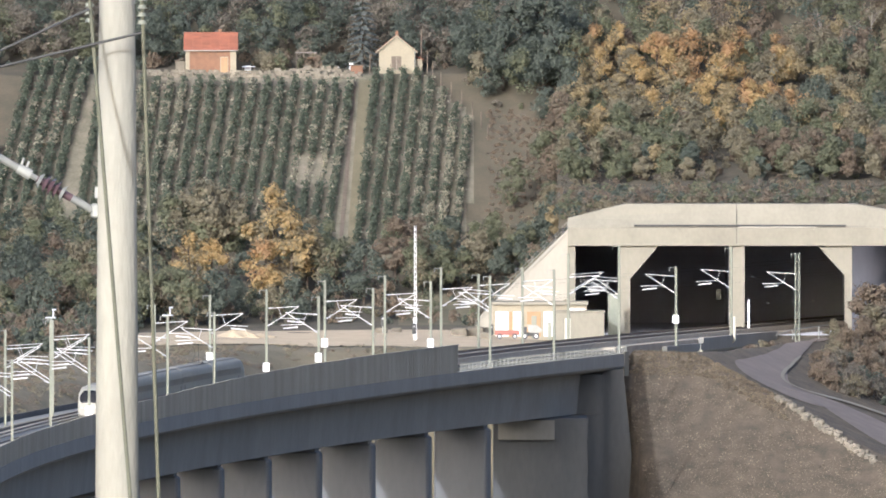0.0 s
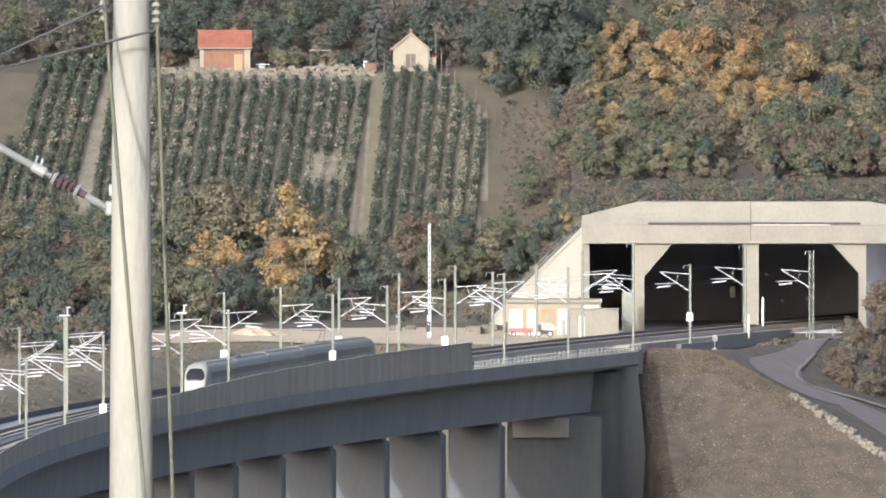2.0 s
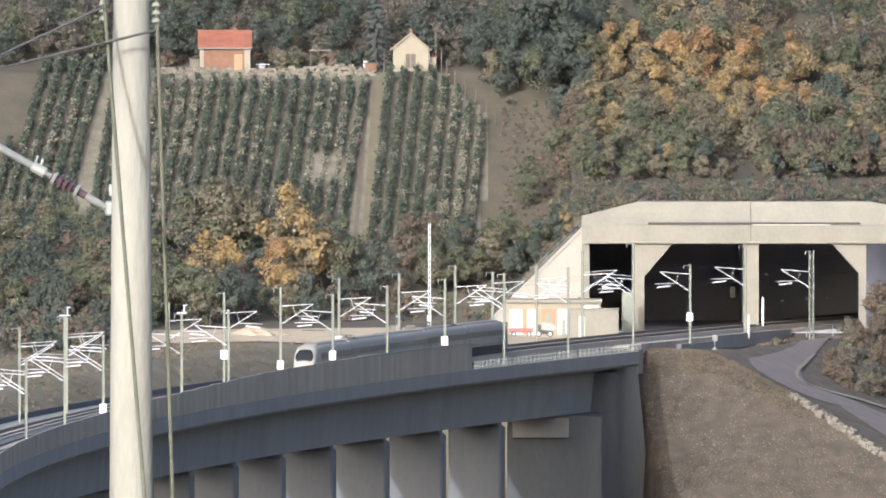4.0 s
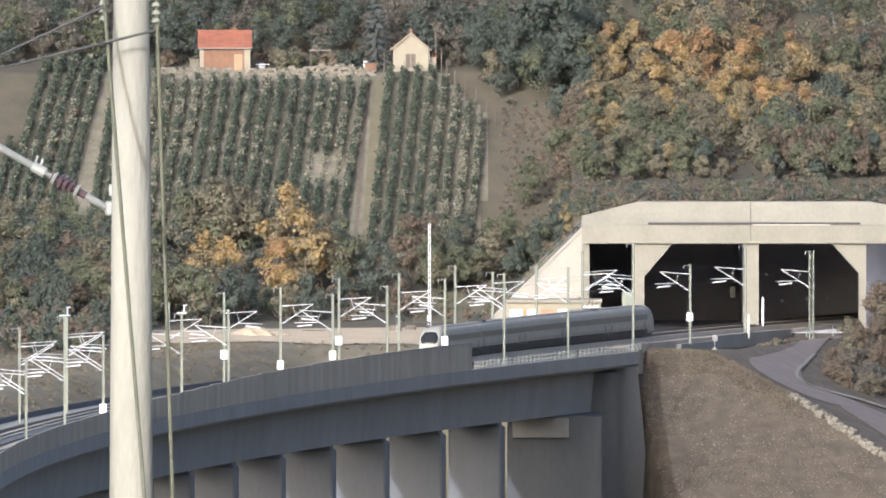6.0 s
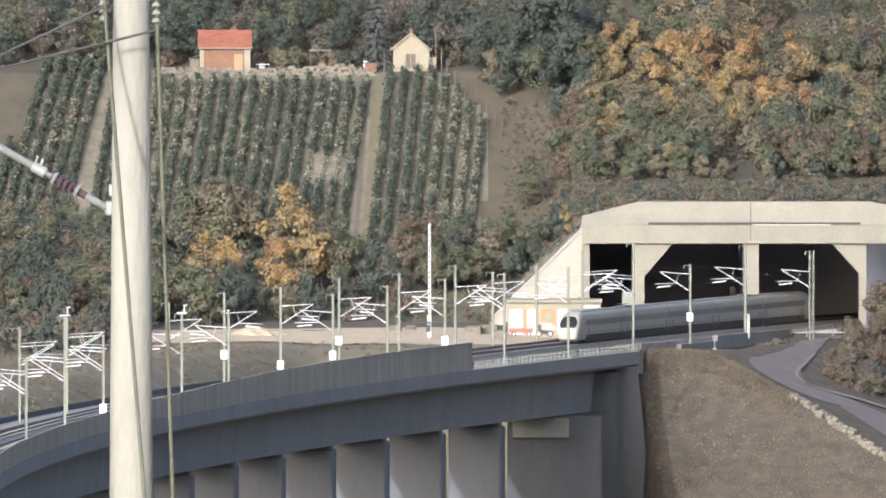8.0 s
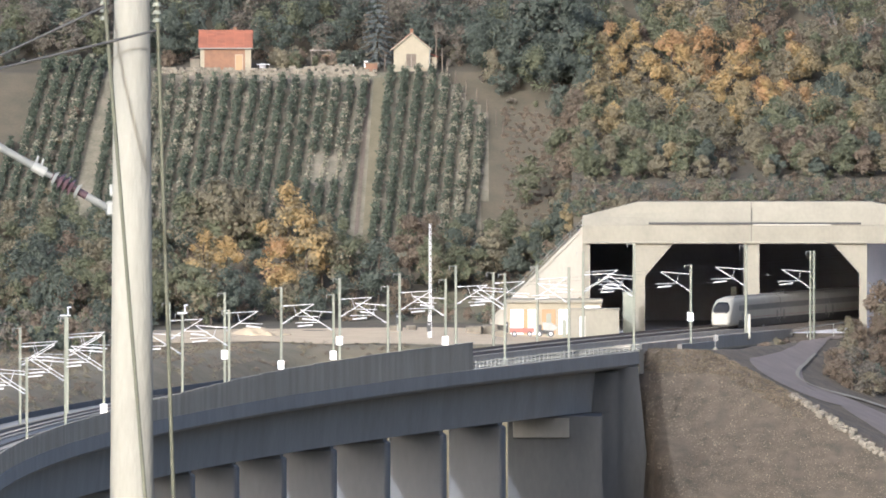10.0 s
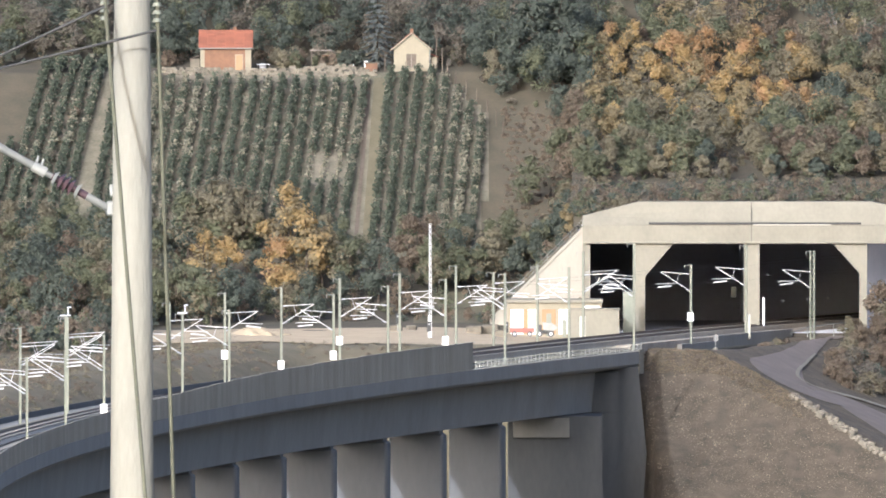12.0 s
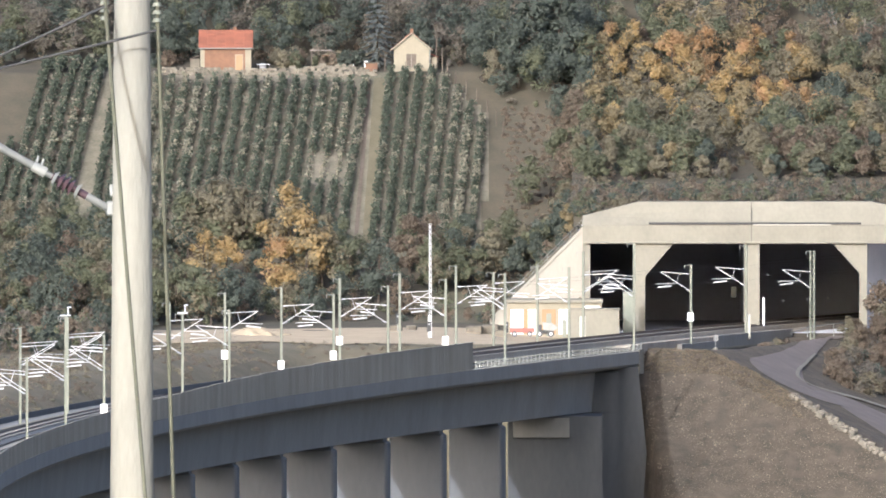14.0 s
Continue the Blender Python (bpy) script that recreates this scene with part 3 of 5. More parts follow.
LENGTHS = [27.2, 25.9, 25.9, 25.9, 27.2]
CARS = [car(LENGTHS[0], -1), car(LENGTHS[1], 0), car(LENGTHS[2], 0), car(LENGTHS[3], 0), car(LENGTHS[4], 1)]
pantograph(CARS[1], -8.0, False)
pantograph(CARS[3], 8.0, True)


# ---- overhead line masts ----
def line_mast(top, side, bracket, plate_z, lattice=False, crowned=False, double=False):
    """side -1: its arm points to the mast's left; the mast stands at the origin, rail level z 0."""
    m = thing("catenary_mast", "grey-green steel overhead line mast with bright tube bracket", "catenary mast", group="overhead line masts")
    bm = bmesh.new()
    if lattice:
        w = 0.26
        for sx in (-w, w):
            for sy in (-w, w):
                box(bm, sx - 0.045, sx + 0.045, sy - 0.045, sy + 0.045, -1.0, top)
        z, k = -0.8, 1
        while z < top - 0.6:
            for sy in (-w, w):
                tube(bm, (-w * k, sy, z), (w * k, sy, z + 0.6), 0.03, seg=5)
                tube(bm, (sy, -w * k, z), (sy, w * k, z + 0.6), 0.03, seg=5)
            z, k = z + 0.6, -k
    else:
        # H section
        for sx in (-0.13, 0.13):
            box(bm, sx - 0.015, sx + 0.015, -0.15, 0.15, -1.05, top)
        box(bm, -0.12, 0.12, -0.012, 0.012, -1.05, top)
    part("post", bm, GREENPOST, m)
    part("base_plate", box(bmesh.new(), -0.35, 0.35, -0.35, 0.35, -1.12, -0.95, bevel=0.04), CONCRETE, m)
    s = side
    if bracket:
        for dy, up in (((0, 0), (2.6, 0.35)) if double else ((0, 0),)):
            bm = bmesh.new()
            tube(bm, (s * 0.15, dy * 0.3, 8.15 + up), (s * 4.1, dy, 8.4 + up), 0.045)
            tube(bm, (s * 0.15, dy * 0.3, 6.0 + up), (s * 4.0, dy, 8.36 + up), 0.055)
            tube(bm, (s * 1.9, dy * 0.6, 7.05 + up), (s * 1.5, dy * 0.55, 8.2 + up), 0.03)
            tube(bm, (s * 1.7, dy * 0.6, 6.95 + up), (s * 4.7, dy, 6.85 + up), 0.04)
            part("bracket_tube", bm, ALU, m, "bright aluminium bracket tubes")
            bm = bmesh.new()
            tube(bm, (s * 2.6, dy, 6.6 + up), (s * 4.4, dy, 6.42 + up), 0.10, 0.08)
            part("steady_arm", bm, ALU, m)
        for z0, z1 in ((8.15, 8.19), (6.0, 6.4)):
            bm = bmesh.new()
            for i in range(5):
                f = 0.25 + i * 0.1
                tube(bm, (s * f, 0, z0 + (z1 - z0) * (f - 0.15)), (s * (f + 0.04), 0, z0 + (z1 - z0) * (f - 0.11)), 0.11, seg=10)
            part("insulator", bm, GREYINS, m)
    if plate_z is not None:
        bm = bmesh.new()
        box(bm, -0.42, 0.42, -0.24, -0.2, plate_z - 0.55, plate_z + 0.55, bevel=0.015)
        pl = part("number_plate", bm, WHITE, m, "white plate with illegible dark bars")
        bm = bmesh.new()
        part("plate_bar", box(bm, -0.16, 0.16, -0.245, -0.242, plate_z + 0.08, plate_z + 0.25), STEEL, pl)
        part("plate_bar", box(bmesh.new(), -0.16, 0.16, -0.245, -0.242, plate_z - 0.25, plate_z - 0.08), STEEL, pl)
    bm = bmesh.new()
    tube(bm, (0, 0, top - 0.15), (-s * 0.0 - 0.9, 0, top - 0.12), 0.035, seg=6)
    tube(bm, (-0.85, 0, top - 0.12), (-0.85, 0, top - 0.6), 0.05, seg=6)
    part("earth_wire_arm", bm, STEEL, m)
    if crowned:
        bm = bmesh.new()
        box(bm, -0.6, 0.6, -0.06, 0.06, top - 0.05, top + 0.1)
        tube(bm, (0.3, 0, top + 0.1), (0.3, 0, top + 0.9), 0.09, seg=8)
        tube(bm, (0.15, 0, top + 0.9), (0.65, 0, top + 0.95), 0.1, seg=8)
        part("top_insulator", bm, GREYINS, m)
    return m


def place_masts():
    for off, side, rows in ((3.9, -1, [(-596, 10.1, None), (-535, 13.4, None), (-486, 10.1, 1.6), (-404, 10.8, None), (-362, 10.3, None), (-279, 10.4, 2.9), (-240, 10.6, None), (-201, 10.6, 2.9),
                                       (-163, 10.5, None), (-124, 10.5, None), (-86, 12.8, None), (-54, 9.4, 2.6), (-24, 11.3, None)]),
                            (-8.35, 1, [(-462, 10.4, None), (-415, 10.5, None), (-328, 10.4, None), (-286, 10.7, 3.1), (-246, 10.5, 0.9), (-207, 10.8, 3.0), (-169, 10.6, None), (-135, 10.9, None),
                                       (-113, 9.6, None), (-88, 9.9, None), (-62.5, 11.2, None)])):
        for y, top, plate in rows:
            o = line_mast(top, side, True, plate, crowned=y in (-535, -404), double=y in (-596, -535, -486, -462, -415, -163, -86, -62.5))
            o.matrix_world = Matrix.Translation(along(y, off)) @ pose(0, 0, 0, 0, 0, -math.degrees(heading(y)))
    o = line_mast(10.9, -1, True, None, True)
    o.matrix_world = pose(48.2, -11.0, -0.6, 0, 0, -14)


place_masts()


def build_wires():
    for name, off, z in (("contact_wire", 0, 6.35), ("contact_wire", -4.7, 6.35), ("messenger_wire", 0, 8.3), ("messenger_wire", -4.7, 8.3)):
        w = part(name, sweep(bmesh.new(), [(off + 0.01, z), (off, z + 0.016), (off - 0.01, z)], steps(-690, 70, 60)), CABLE)
        tagged(w, "thin dark overhead line wire above the track", "overhead wire", "overhead wires")


build_wires()


def radio_mast():
    m = thing("lattice_radio_mast", "slim white steel lattice mast by the dirt road", "mast", pose(-1.8, -40, -0.9))
    bm = bmesh.new()
    w = 0.21
    for i in range(3):
        a = i * 2.094
        tube(bm, (w * math.cos(a), w * math.sin(a), 0), (w * 0.7 * math.cos(a), w * 0.7 * math.sin(a), 15.3), 0.036, seg=6)
    part("leg_frame", bm, WHITE, m)
    bm = bmesh.new()
    for k in range(22):
        for i in range(3):
            a, b = i * 2.094, (i + 1) * 2.094
            tube(bm, (w * math.cos(a), w * math.sin(a), k * 0.69), (w * 0.9 * math.cos(b), w * 0.9 * math.sin(b), k * 0.69 + 0.69), 0.025, seg=4)
    part("bracing", bm, WHITE, m)
    part("equipment_box", box(bmesh.new(), -0.24, 0.24, -0.5, -0.25, 0.3, 3.4, bevel=0.03), WHITE, m)
    part("base_block", box(bmesh.new(), -0.6, 0.6, -0.6, 0.6, -0.4, 0.15, bevel=0.05), CONCRETE, m)


radio_mast()


# ---- woods ----
def crown_arrays(seed, height, width, leaves, size, low=0.18):
    """Leaf clumps of small bent quads on many boughs: an uneven crown with gaps. Returns points, n x 4 x 3."""
    r = np.random.RandomState(seed)
    k = r.randint(16, 26)
    cz = low + (1 - low) * r.rand(k) ** 0.8
    belly = np.sin(np.clip((cz - low) / (1 - low), 0.05, 0.97) * math.pi * 0.86 + 0.35)
    ang = r.rand(k) * 6.283
    rad = belly * (0.25 + 0.75 * r.rand(k)) * width * 0.40
    cc = np.stack([np.cos(ang) * rad, np.sin(ang) * rad, cz * height * 0.92], 1)
    cr = width * (0.10 + 0.11 * r.rand(k))
    pick = r.randint(0, k, leaves)
    d = r.randn(leaves, 3)
    d /= np.linalg.norm(d, axis=1)[:, None]
    q = cc[pick] + d * (cr[pick] * (0.5 + 0.55 * r.rand(leaves)))[:, None] * np.array([1, 1, 0.85])
    out = q - np.array([0, 0, height * 0.45])
    out /= np.linalg.norm(out, axis=1)[:, None] + 1e-6
    return quads(r, q, size, d * 0.7 + out * 0.6, 0.4)


def quads(r, q, size, facing, loose=0.6):
    n = len(q)
    nn = facing + loose * r.randn(n, 3) + np.array([0, 0, 0.3])
    nn /= np.linalg.norm(nn, axis=1)[:, None]
    a = np.cross(nn, r.randn(n, 3))
    a /= np.linalg.norm(a, axis=1)[:, None]
    b = np.cross(nn, a)
    s = size * (0.6 + 0.8 * r.rand(n))[:, None]
    bend = nn * s * 0.22
    return np.stack([q - a * s * 0.6, q - b * s * 0.45 - bend, q + a * s * 0.6, q + b * s * 0.45 + bend * 0.2], 1)


def quad_mesh(name, pts, material, index=None):
    n = len(pts)
    me = bpy.data.meshes.new(name)
    me.vertices.add(n * 4), me.loops.add(n * 4), me.polygons.add(n)
    me.vertices.foreach_set("co", pts.reshape(-1).astype(np.float32))
    me.loops.foreach_set("vertex_index", np.arange(n * 4, dtype=np.int32))
    me.polygons.foreach_set("loop_start", np.arange(0, n * 4, 4, dtype=np.int32))
    for m in (material if isinstance(material, list) else [material]):
        me.materials.append(m)
    if index is not None:
        me.polygons.foreach_set("material_index", index.astype(np.int32))
    me.update(calc_edges=True)
    return me


def trunk_mesh(seed, height, mat_=None, limbs=6, fine=0, slim=1.0):
    r = random.Random(seed)
    bm = bmesh.new()
    top = Vector((r.uniform(-0.3, 0.3), r.uniform(-0.3, 0.3), height * 0.8))
    mid = Vector((r.uniform(-0.2, 0.2), r.uniform(-0.2, 0.2), height * 0.4))
    tube(bm, (0, 0, -0.5), mid, 0.022 * height * slim, 0.016 * height * slim, 7)
    tube(bm, mid, top, 0.016 * height * slim, 0.005 * height * slim, 6)
    for i in range(limbs):
        f = 0.3 + 0.6 * i / limbs
        p = mid.lerp(top, f) if f > 0.45 else Vector((0, 0, 0)).lerp(mid, f * 2)
        a = r.uniform(0, 6.28)
        e = p + Vector((math.cos(a), math.sin(a), r.uniform(0.5, 1.2))) * height * r.uniform(0.16, 0.28)
        tube(bm, p, e, 0.008 * height * slim, 0.003 * height * slim, 5)
        for j in range(fine):
            b = p.lerp(e, r.uniform(0.3, 1.0))
            g = b + Vector((r.uniform(-1, 1), r.uniform(-1, 1), r.uniform(0.2, 1.4))) * height * 0.09
            tube(bm, b, g, 0.003 * height * slim, 0.0015 * height * slim, 4)
    return mesh_of("trunk", bm, mat_ or BARK)


TREE_KINDS = {}
TREE_WORDS = {"green": "leafy green broadleaf tree", "dark": "dark green broadleaf tree with dense crown", "olive": "olive-green tree turning yellow in autumn", "yellow": "golden yellow autumn tree",
              "orange": "orange autumn tree with uneven crown", "gold": "dull golden tree turning in autumn", "brown": "russet brown autumn tree", "grey": "nearly leafless grey-brown tree"}


# leaf tones of a crown: top painted as sunlit, foot still green
CROWN_TONES = {"yellow": ("yellow", "gold", "olive"), "orange": ("orange", "yellow", "gold"), "gold": ("gold", "olive", "green"), "olive": ("olive", "olive", "green"), "green": ("green", "olive", "dark")}


def tone_index(pts, seed):
    """Which of three tones each leaf has: patchy, the later ones lower in the crown."""
    c = pts.mean(axis=1)
    patch = np.array([noise.noise((x * 0.55 + seed, y * 0.55, z * 0.55)) for x, y, z in c])
    f = 1.15 - c[:, 2] / 7.0 * 1.25 + patch * 0.9 + np.random.RandomState(seed).randn(len(c)) * 0.12
    return np.where(f < 0.42, 0, np.where(f < 0.85, 1, 2))


def plant(kind, variant, x, y, height, turn, z=None):
    key = (kind, variant)
    if key not in TREE_KINDS:
        seed = 100 * variant + sum(map(ord, kind))
        pts = crown_arrays(seed, 7.0, 5.6, 2500 if kind != "grey" else 1400, 0.265 if kind != "grey" else 0.24)
        tones = CROWN_TONES.get(kind, (kind, kind, kind))
        TREE_KINDS[key] = (trunk_mesh(seed, 7.0), quad_mesh("crown", pts, [LEAVES[n] for n in tones], tone_index(pts, seed)))
    t = thing("tree", TREE_WORDS[kind] + " on the wooded valley side", "tree", group="hillside trees")
    for nm, me in zip(("trunk", "crown"), TREE_KINDS[key]):
        ob = new(nm, me)
        ob.parent = t
    s = height / 7.0
    t.matrix_world = Matrix.Translation((x, y, (ground(x, y) if z is None else z) - 0.1)) @ pose(0, 0, 0, 0, 0, turn) @ Matrix.Diagonal((s * 1.05, s * 1.05, s, 1))
    return t


def in_vines(x, y):
    """Vineyard, houses and their yard stay clear of trees."""
    if 42 < y < (101 if x < -35 or -24 < x < -11 else 103.5) and -90 < x < -7.5:
        return y > 48 + 5 * noise.noise((x * 0.13, 0.5, 0))
    if 46 < y < 99 and -8 <= x < 8.5:
        return y < 99 - max(0, x + 1) * 1.6
    return False


def wood_colour(x, y, r):
    n1, n2 = noise.noise((x * 0.07, y * 0.06, 1.7)), noise.noise((x * 0.12, y * 0.11, 7.9))
    if x > 16 and 66 < y < 100 and abs(x - 34) < 15 and n2 > -0.3:
        return r.choice(["olive", "gold", "gold", "yellow", "olive", "green", "gold", "orange"])
    if y > 100:
        if x < 22:
            return r.choice(["dark", "dark", "green", "grey", "dark"])
        return r.choice(["olive", "brown", "green", "green", "olive", "dark", "gold", "brown"])
    if 8 < x < 22 and y > 60:
        return r.choice(["dark", "dark", "green"]) if y > 78 else r.choice(["olive", "green", "brown", "dark"])
    if x > 16:
        return r.choice(["green", "olive", "dark", "olive", "green", "green", "brown"]) if n1 > 0 else r.choice(["dark", "green", "green", "olive", "olive", "gold"])
    return r.choice(["green", "dark", "green", "dark", "olive"]) if n1 > -0.15 else r.choice(["dark", "brown", "dark", "green", "olive", "green"])


# trees that stand out by colour or size: kind, plan x and y, height
LOWER_TREES = (("yellow", -31.6, 26, 8.4), ("yellow", -28.6, 27, 7.4), ("yellow", -20.9, 42, 10.8), ("yellow", -18.2, 24, 11.0), ("orange", -21.6, 22, 8.5), ("gold", -16.0, 27, 9.0), ("olive", -30.2, 44, 11.5),
               ("olive", -26.8, 45, 10.2), ("green", -12.4, 22, 8.5), ("dark", -8.6, 20, 8.6), ("gold", -18.4, 12, 6.0), ("dark", -13.4, 12, 5.5), ("gold", -51, -3, 6), ("brown", -4.5, 36, 8), ("green", -34, 43, 9.5))
UPPER_TREES = (("yellow", 22.8, 86, 7.0), ("gold", 20.5, 84, 5.5), ("yellow", 27.7, 84, 7.5), ("orange", 30.8, 90, 7.5), ("gold", 33.8, 83, 8.0), ("yellow", 32.0, 86, 7.5), ("yellow", 38.6, 84, 8.0),
               ("orange", 42.6, 79, 8.0), ("orange", 45.7, 80, 7.0), ("orange", 40.5, 90, 7.0), ("yellow", 36.4, 80, 6.5), ("orange", 22.6, 101, 6.0), ("yellow", 25.7, 98, 6.5), ("yellow", 27.0, 71, 5.8))
OTHER_TREES = (("gold", 24.0, 76, 7.0), ("orange", 21.6, 63, 4.4), ("orange", 41.8, 105, 6.0), ("gold", 30.0, 76, 6.5), ("olive", 36, 73, 6.5), ("dark", 12, 92, 11.0), ("dark", 15.5, 94, 11.5), ("dark", 10.0, 88, 9.5),
               ("dark", 17.5, 88, 9.0), ("green", 46, 62, 8), ("green", 38, 58, 8))
STANDOUT = LOWER_TREES + UPPER_TREES + OTHER_TREES


def build_woods():
    r = random.Random(11)
    spots = []
    y = -6.0
    while y < 136:
        x = -74 + r.uniform(0, 3)
        while x < 78:
            px, py = x + r.uniform(-1.2, 1.2), y + r.uniform(-1.6, 1.6)
            x += r.uniform(2.7, 4.0)
            if (abs(px + 8.9) < 3.2 and py < 106) or in_vines(px, py) or (15.0 < px < 74 and py < (11 if px < 60 else 4)) or (py < 6 and px > -10) or (px > -3 and py < 27 - max(0.0, 4 - px) * 2) or (-26 < px < 8 and py < 2):
                continue
            if 8 < px < 15 and 46 < py < 80 and r.random() < 0.85:
                continue
            if any(abs(px - sx) < 2.6 and -4 < sy - py < 26 and py > 4 for k, sx, sy, sh in STANDOUT if sy < 60):
                continue
            if any(abs(px - sx) < 2.3 and -3 < sy - py < 8 for k, sx, sy, sh in STANDOUT if sy > 60 and k in ("yellow", "orange")):
                continue
            spots.append((px, py))
        y += 3.6 if y < 60 else 4.2
    pts, idx = [], []
    names = list(LEAVES)
    count = 0
    for i, (x, y) in enumerate(spots):
        kind = wood_colour(x, y, r)
        h = r.uniform(5.0, 8.4) * (0.8 if y < 50 and x > -5 else 1.0)
        if x > 15 and y < 34:
            h *= 0.8
        base = ground(x, y)
        if 17 < x < 72 and y < 76:
            base = max(base, 16.1 + (y - 7.6) * 0.118) if y < 74 else base
        near = y < 30 and x < 17
        if near and count < 190 and r.random() < 0.9:
            count += 1
            plant(kind, r.randrange(3), x, y, h, r.uniform(0, 360), base)
        else:
            c = crown_arrays(5000 + i, h, h * 0.8, 1250 if y < 105 else 750 if y < 118 else 450, 0.29, 0.28)
            c += np.array([x, y, base - 0.2])
            pts.append(c)
            idx.append(np.full(len(c), names.index(kind)))
    # trees and scrub where the field ends
    for i in range(150):
        x, y = r.uniform(-66, -38), r.uniform(-120, -6)
        if x > -44 and y < -40:
            continue
        h = r.uniform(1.8, 4.4)
        c = crown_arrays(12000 + i, h, h, 420, 0.34, 0.05) + np.array([x, y, ground(x, y) - 0.15])
        pts.append(c)
        idx.append(np.full(len(c), names.index(r.choice(["dark", "grey", "green", "brown", "dark"]))))
    # low russet scrub beside the vines and brush along the tunnel roof
    for i in range(900):
        if i < 420:
            x, y = r.uniform(7.8, 16.5), r.uniform(44, 83)
            base = ground(x, y)
        else:
            x, y = (r.uniform(18.5, 66), r.uniform(8.0, 20)) if i < 800 else (r.uniform(16.8, 28), r.uniform(4.5, 9))
            base = 16.1 + (y - 7.6) * (0.118 if y > 7.6 else 0.5) - 2.4 * smooth(62, 68, x)
        h = r.uniform(0.2, 0.42) if i < 420 else r.uniform(0.5, 1.6)
        c = crown_arrays(14000 + i, h, h * 2.2, 130, 0.24, 0.02) + np.array([x, y, base - 0.1])
        pts.append(c)
        idx.append(np.full(len(c), names.index(r.choice(["brown", "brown", "brown", "grey"] if i < 420 else ["brown", "olive", "green", "grey", "dark"]))))
    for i in range(60):
        x, y = r.uniform(2, 18.5), r.uniform(1.0, 26)
        h = r.uniform(0.3, 0.8)
        c = crown_arrays(16000 + i, h, h * 1.6, 160, 0.26, 0.02) + np.array([x, y, ground(x, y) - 0.1])
        pts.append(c)
        idx.append(np.full(len(c), names.index(r.choice(["olive", "green", "grey", "brown", "dark"]))))
    # undergrowth
    for i in range(1800):
        x, y = r.uniform(-72, 76), r.uniform(-8, 120)
        if in_vines(x, y) or (8 < x < 15 and 46 < y < 83) or (15.5 < x < 74 and y < 8.5) or (-30 < x < 17 and y < -2):
            continue
        base = ground(x, y)
        if 17 < x < 72 and y < 74:
            base = 16.1 + (y - 7.6) * 0.118
        h = r.uniform(0.9, 2.4)
        c = crown_arrays(9000 + i, h, h * 1.3, 120, 0.24, 0.2) + np.array([x, y, base - 0.15])
        pts.append(c)
        idx.append(np.full(len(c), names.index(r.choice(["green", "olive", "brown", "dark", "grey", "brown"]))))
    ob = new("woodland", quad_mesh("woodland", np.concatenate(pts), [LEAVES[n] for n in names], np.concatenate(idx)))
    tagged(ob, "mixed autumn woodland and scrub covering the hillside", "woodland", kind="stuff")
    # the trees that stand out
    for kind, x, y, h in STANDOUT:
        plant(kind, r.randrange(3), x, y, h, r.uniform(0, 360))


build_woods()


def build_spruce(x, y, h):
    t = thing("spruce", "tall blue-green spruce with drooping tiers behind the hut", "tree", pose(x, y, ground(x, y)))
    part("trunk", tube(bmesh.new(), (0, 0, -0.4), (0, 0, h), 0.2, 0.02, 8), BARK, t)
    r = np.random.RandomState(4)
    q, d = [], []
    for tier in range(17):
        f = tier / 17
        reach = (1 - f) ** 0.8 * 3.1 + 0.2
        for k in range(15 - tier // 3):
            a = r.rand() * 6.283
            far = reach * r.uniform(0.75, 1.1)
            for j in range(22):
                g = (0.25 + 0.75 * r.rand()) * far
                side = r.randn() * 0.16 * (1.2 - g / far)
                q.append((math.cos(a) * g - math.sin(a) * side, math.sin(a) * g + math.cos(a) * side, (0.07 + 0.93 * f) * h - g * 0.42 + 0.16 * (g / far) ** 2 + 0.05 * r.randn()))
                d.append((math.cos(a) * 0.5, math.sin(a) * 0.5, 0.8))
    ob = new("needles", quad_mesh("needles", quads(r, np.array(q), 0.27, np.array(d), 0.3), LEAVES["spruce"]))
    ob.parent = t


build_spruce(-8.9, 99.5, 11.5)


def bare_tree(x, y, h, seed):
    t = thing("bare_tree", "slim pale leafless tree among the hillside woods", "tree", pose(x, y, ground(x, y)), group="bare trees")
    ob = new("trunk", trunk_mesh(seed, h, BARE, 7, 3, 0.45))
    ob.parent = t


for i, (x, y, h) in enumerate(((33.0, 106, 8.5), (36.4, 108, 8.5), (39.3, 107, 8), (53.0, 106, 8.5), (56.8, 105, 9), (31.4, 106, 7), (59.5, 109, 9))):
    bare_tree(x, y, h, i)


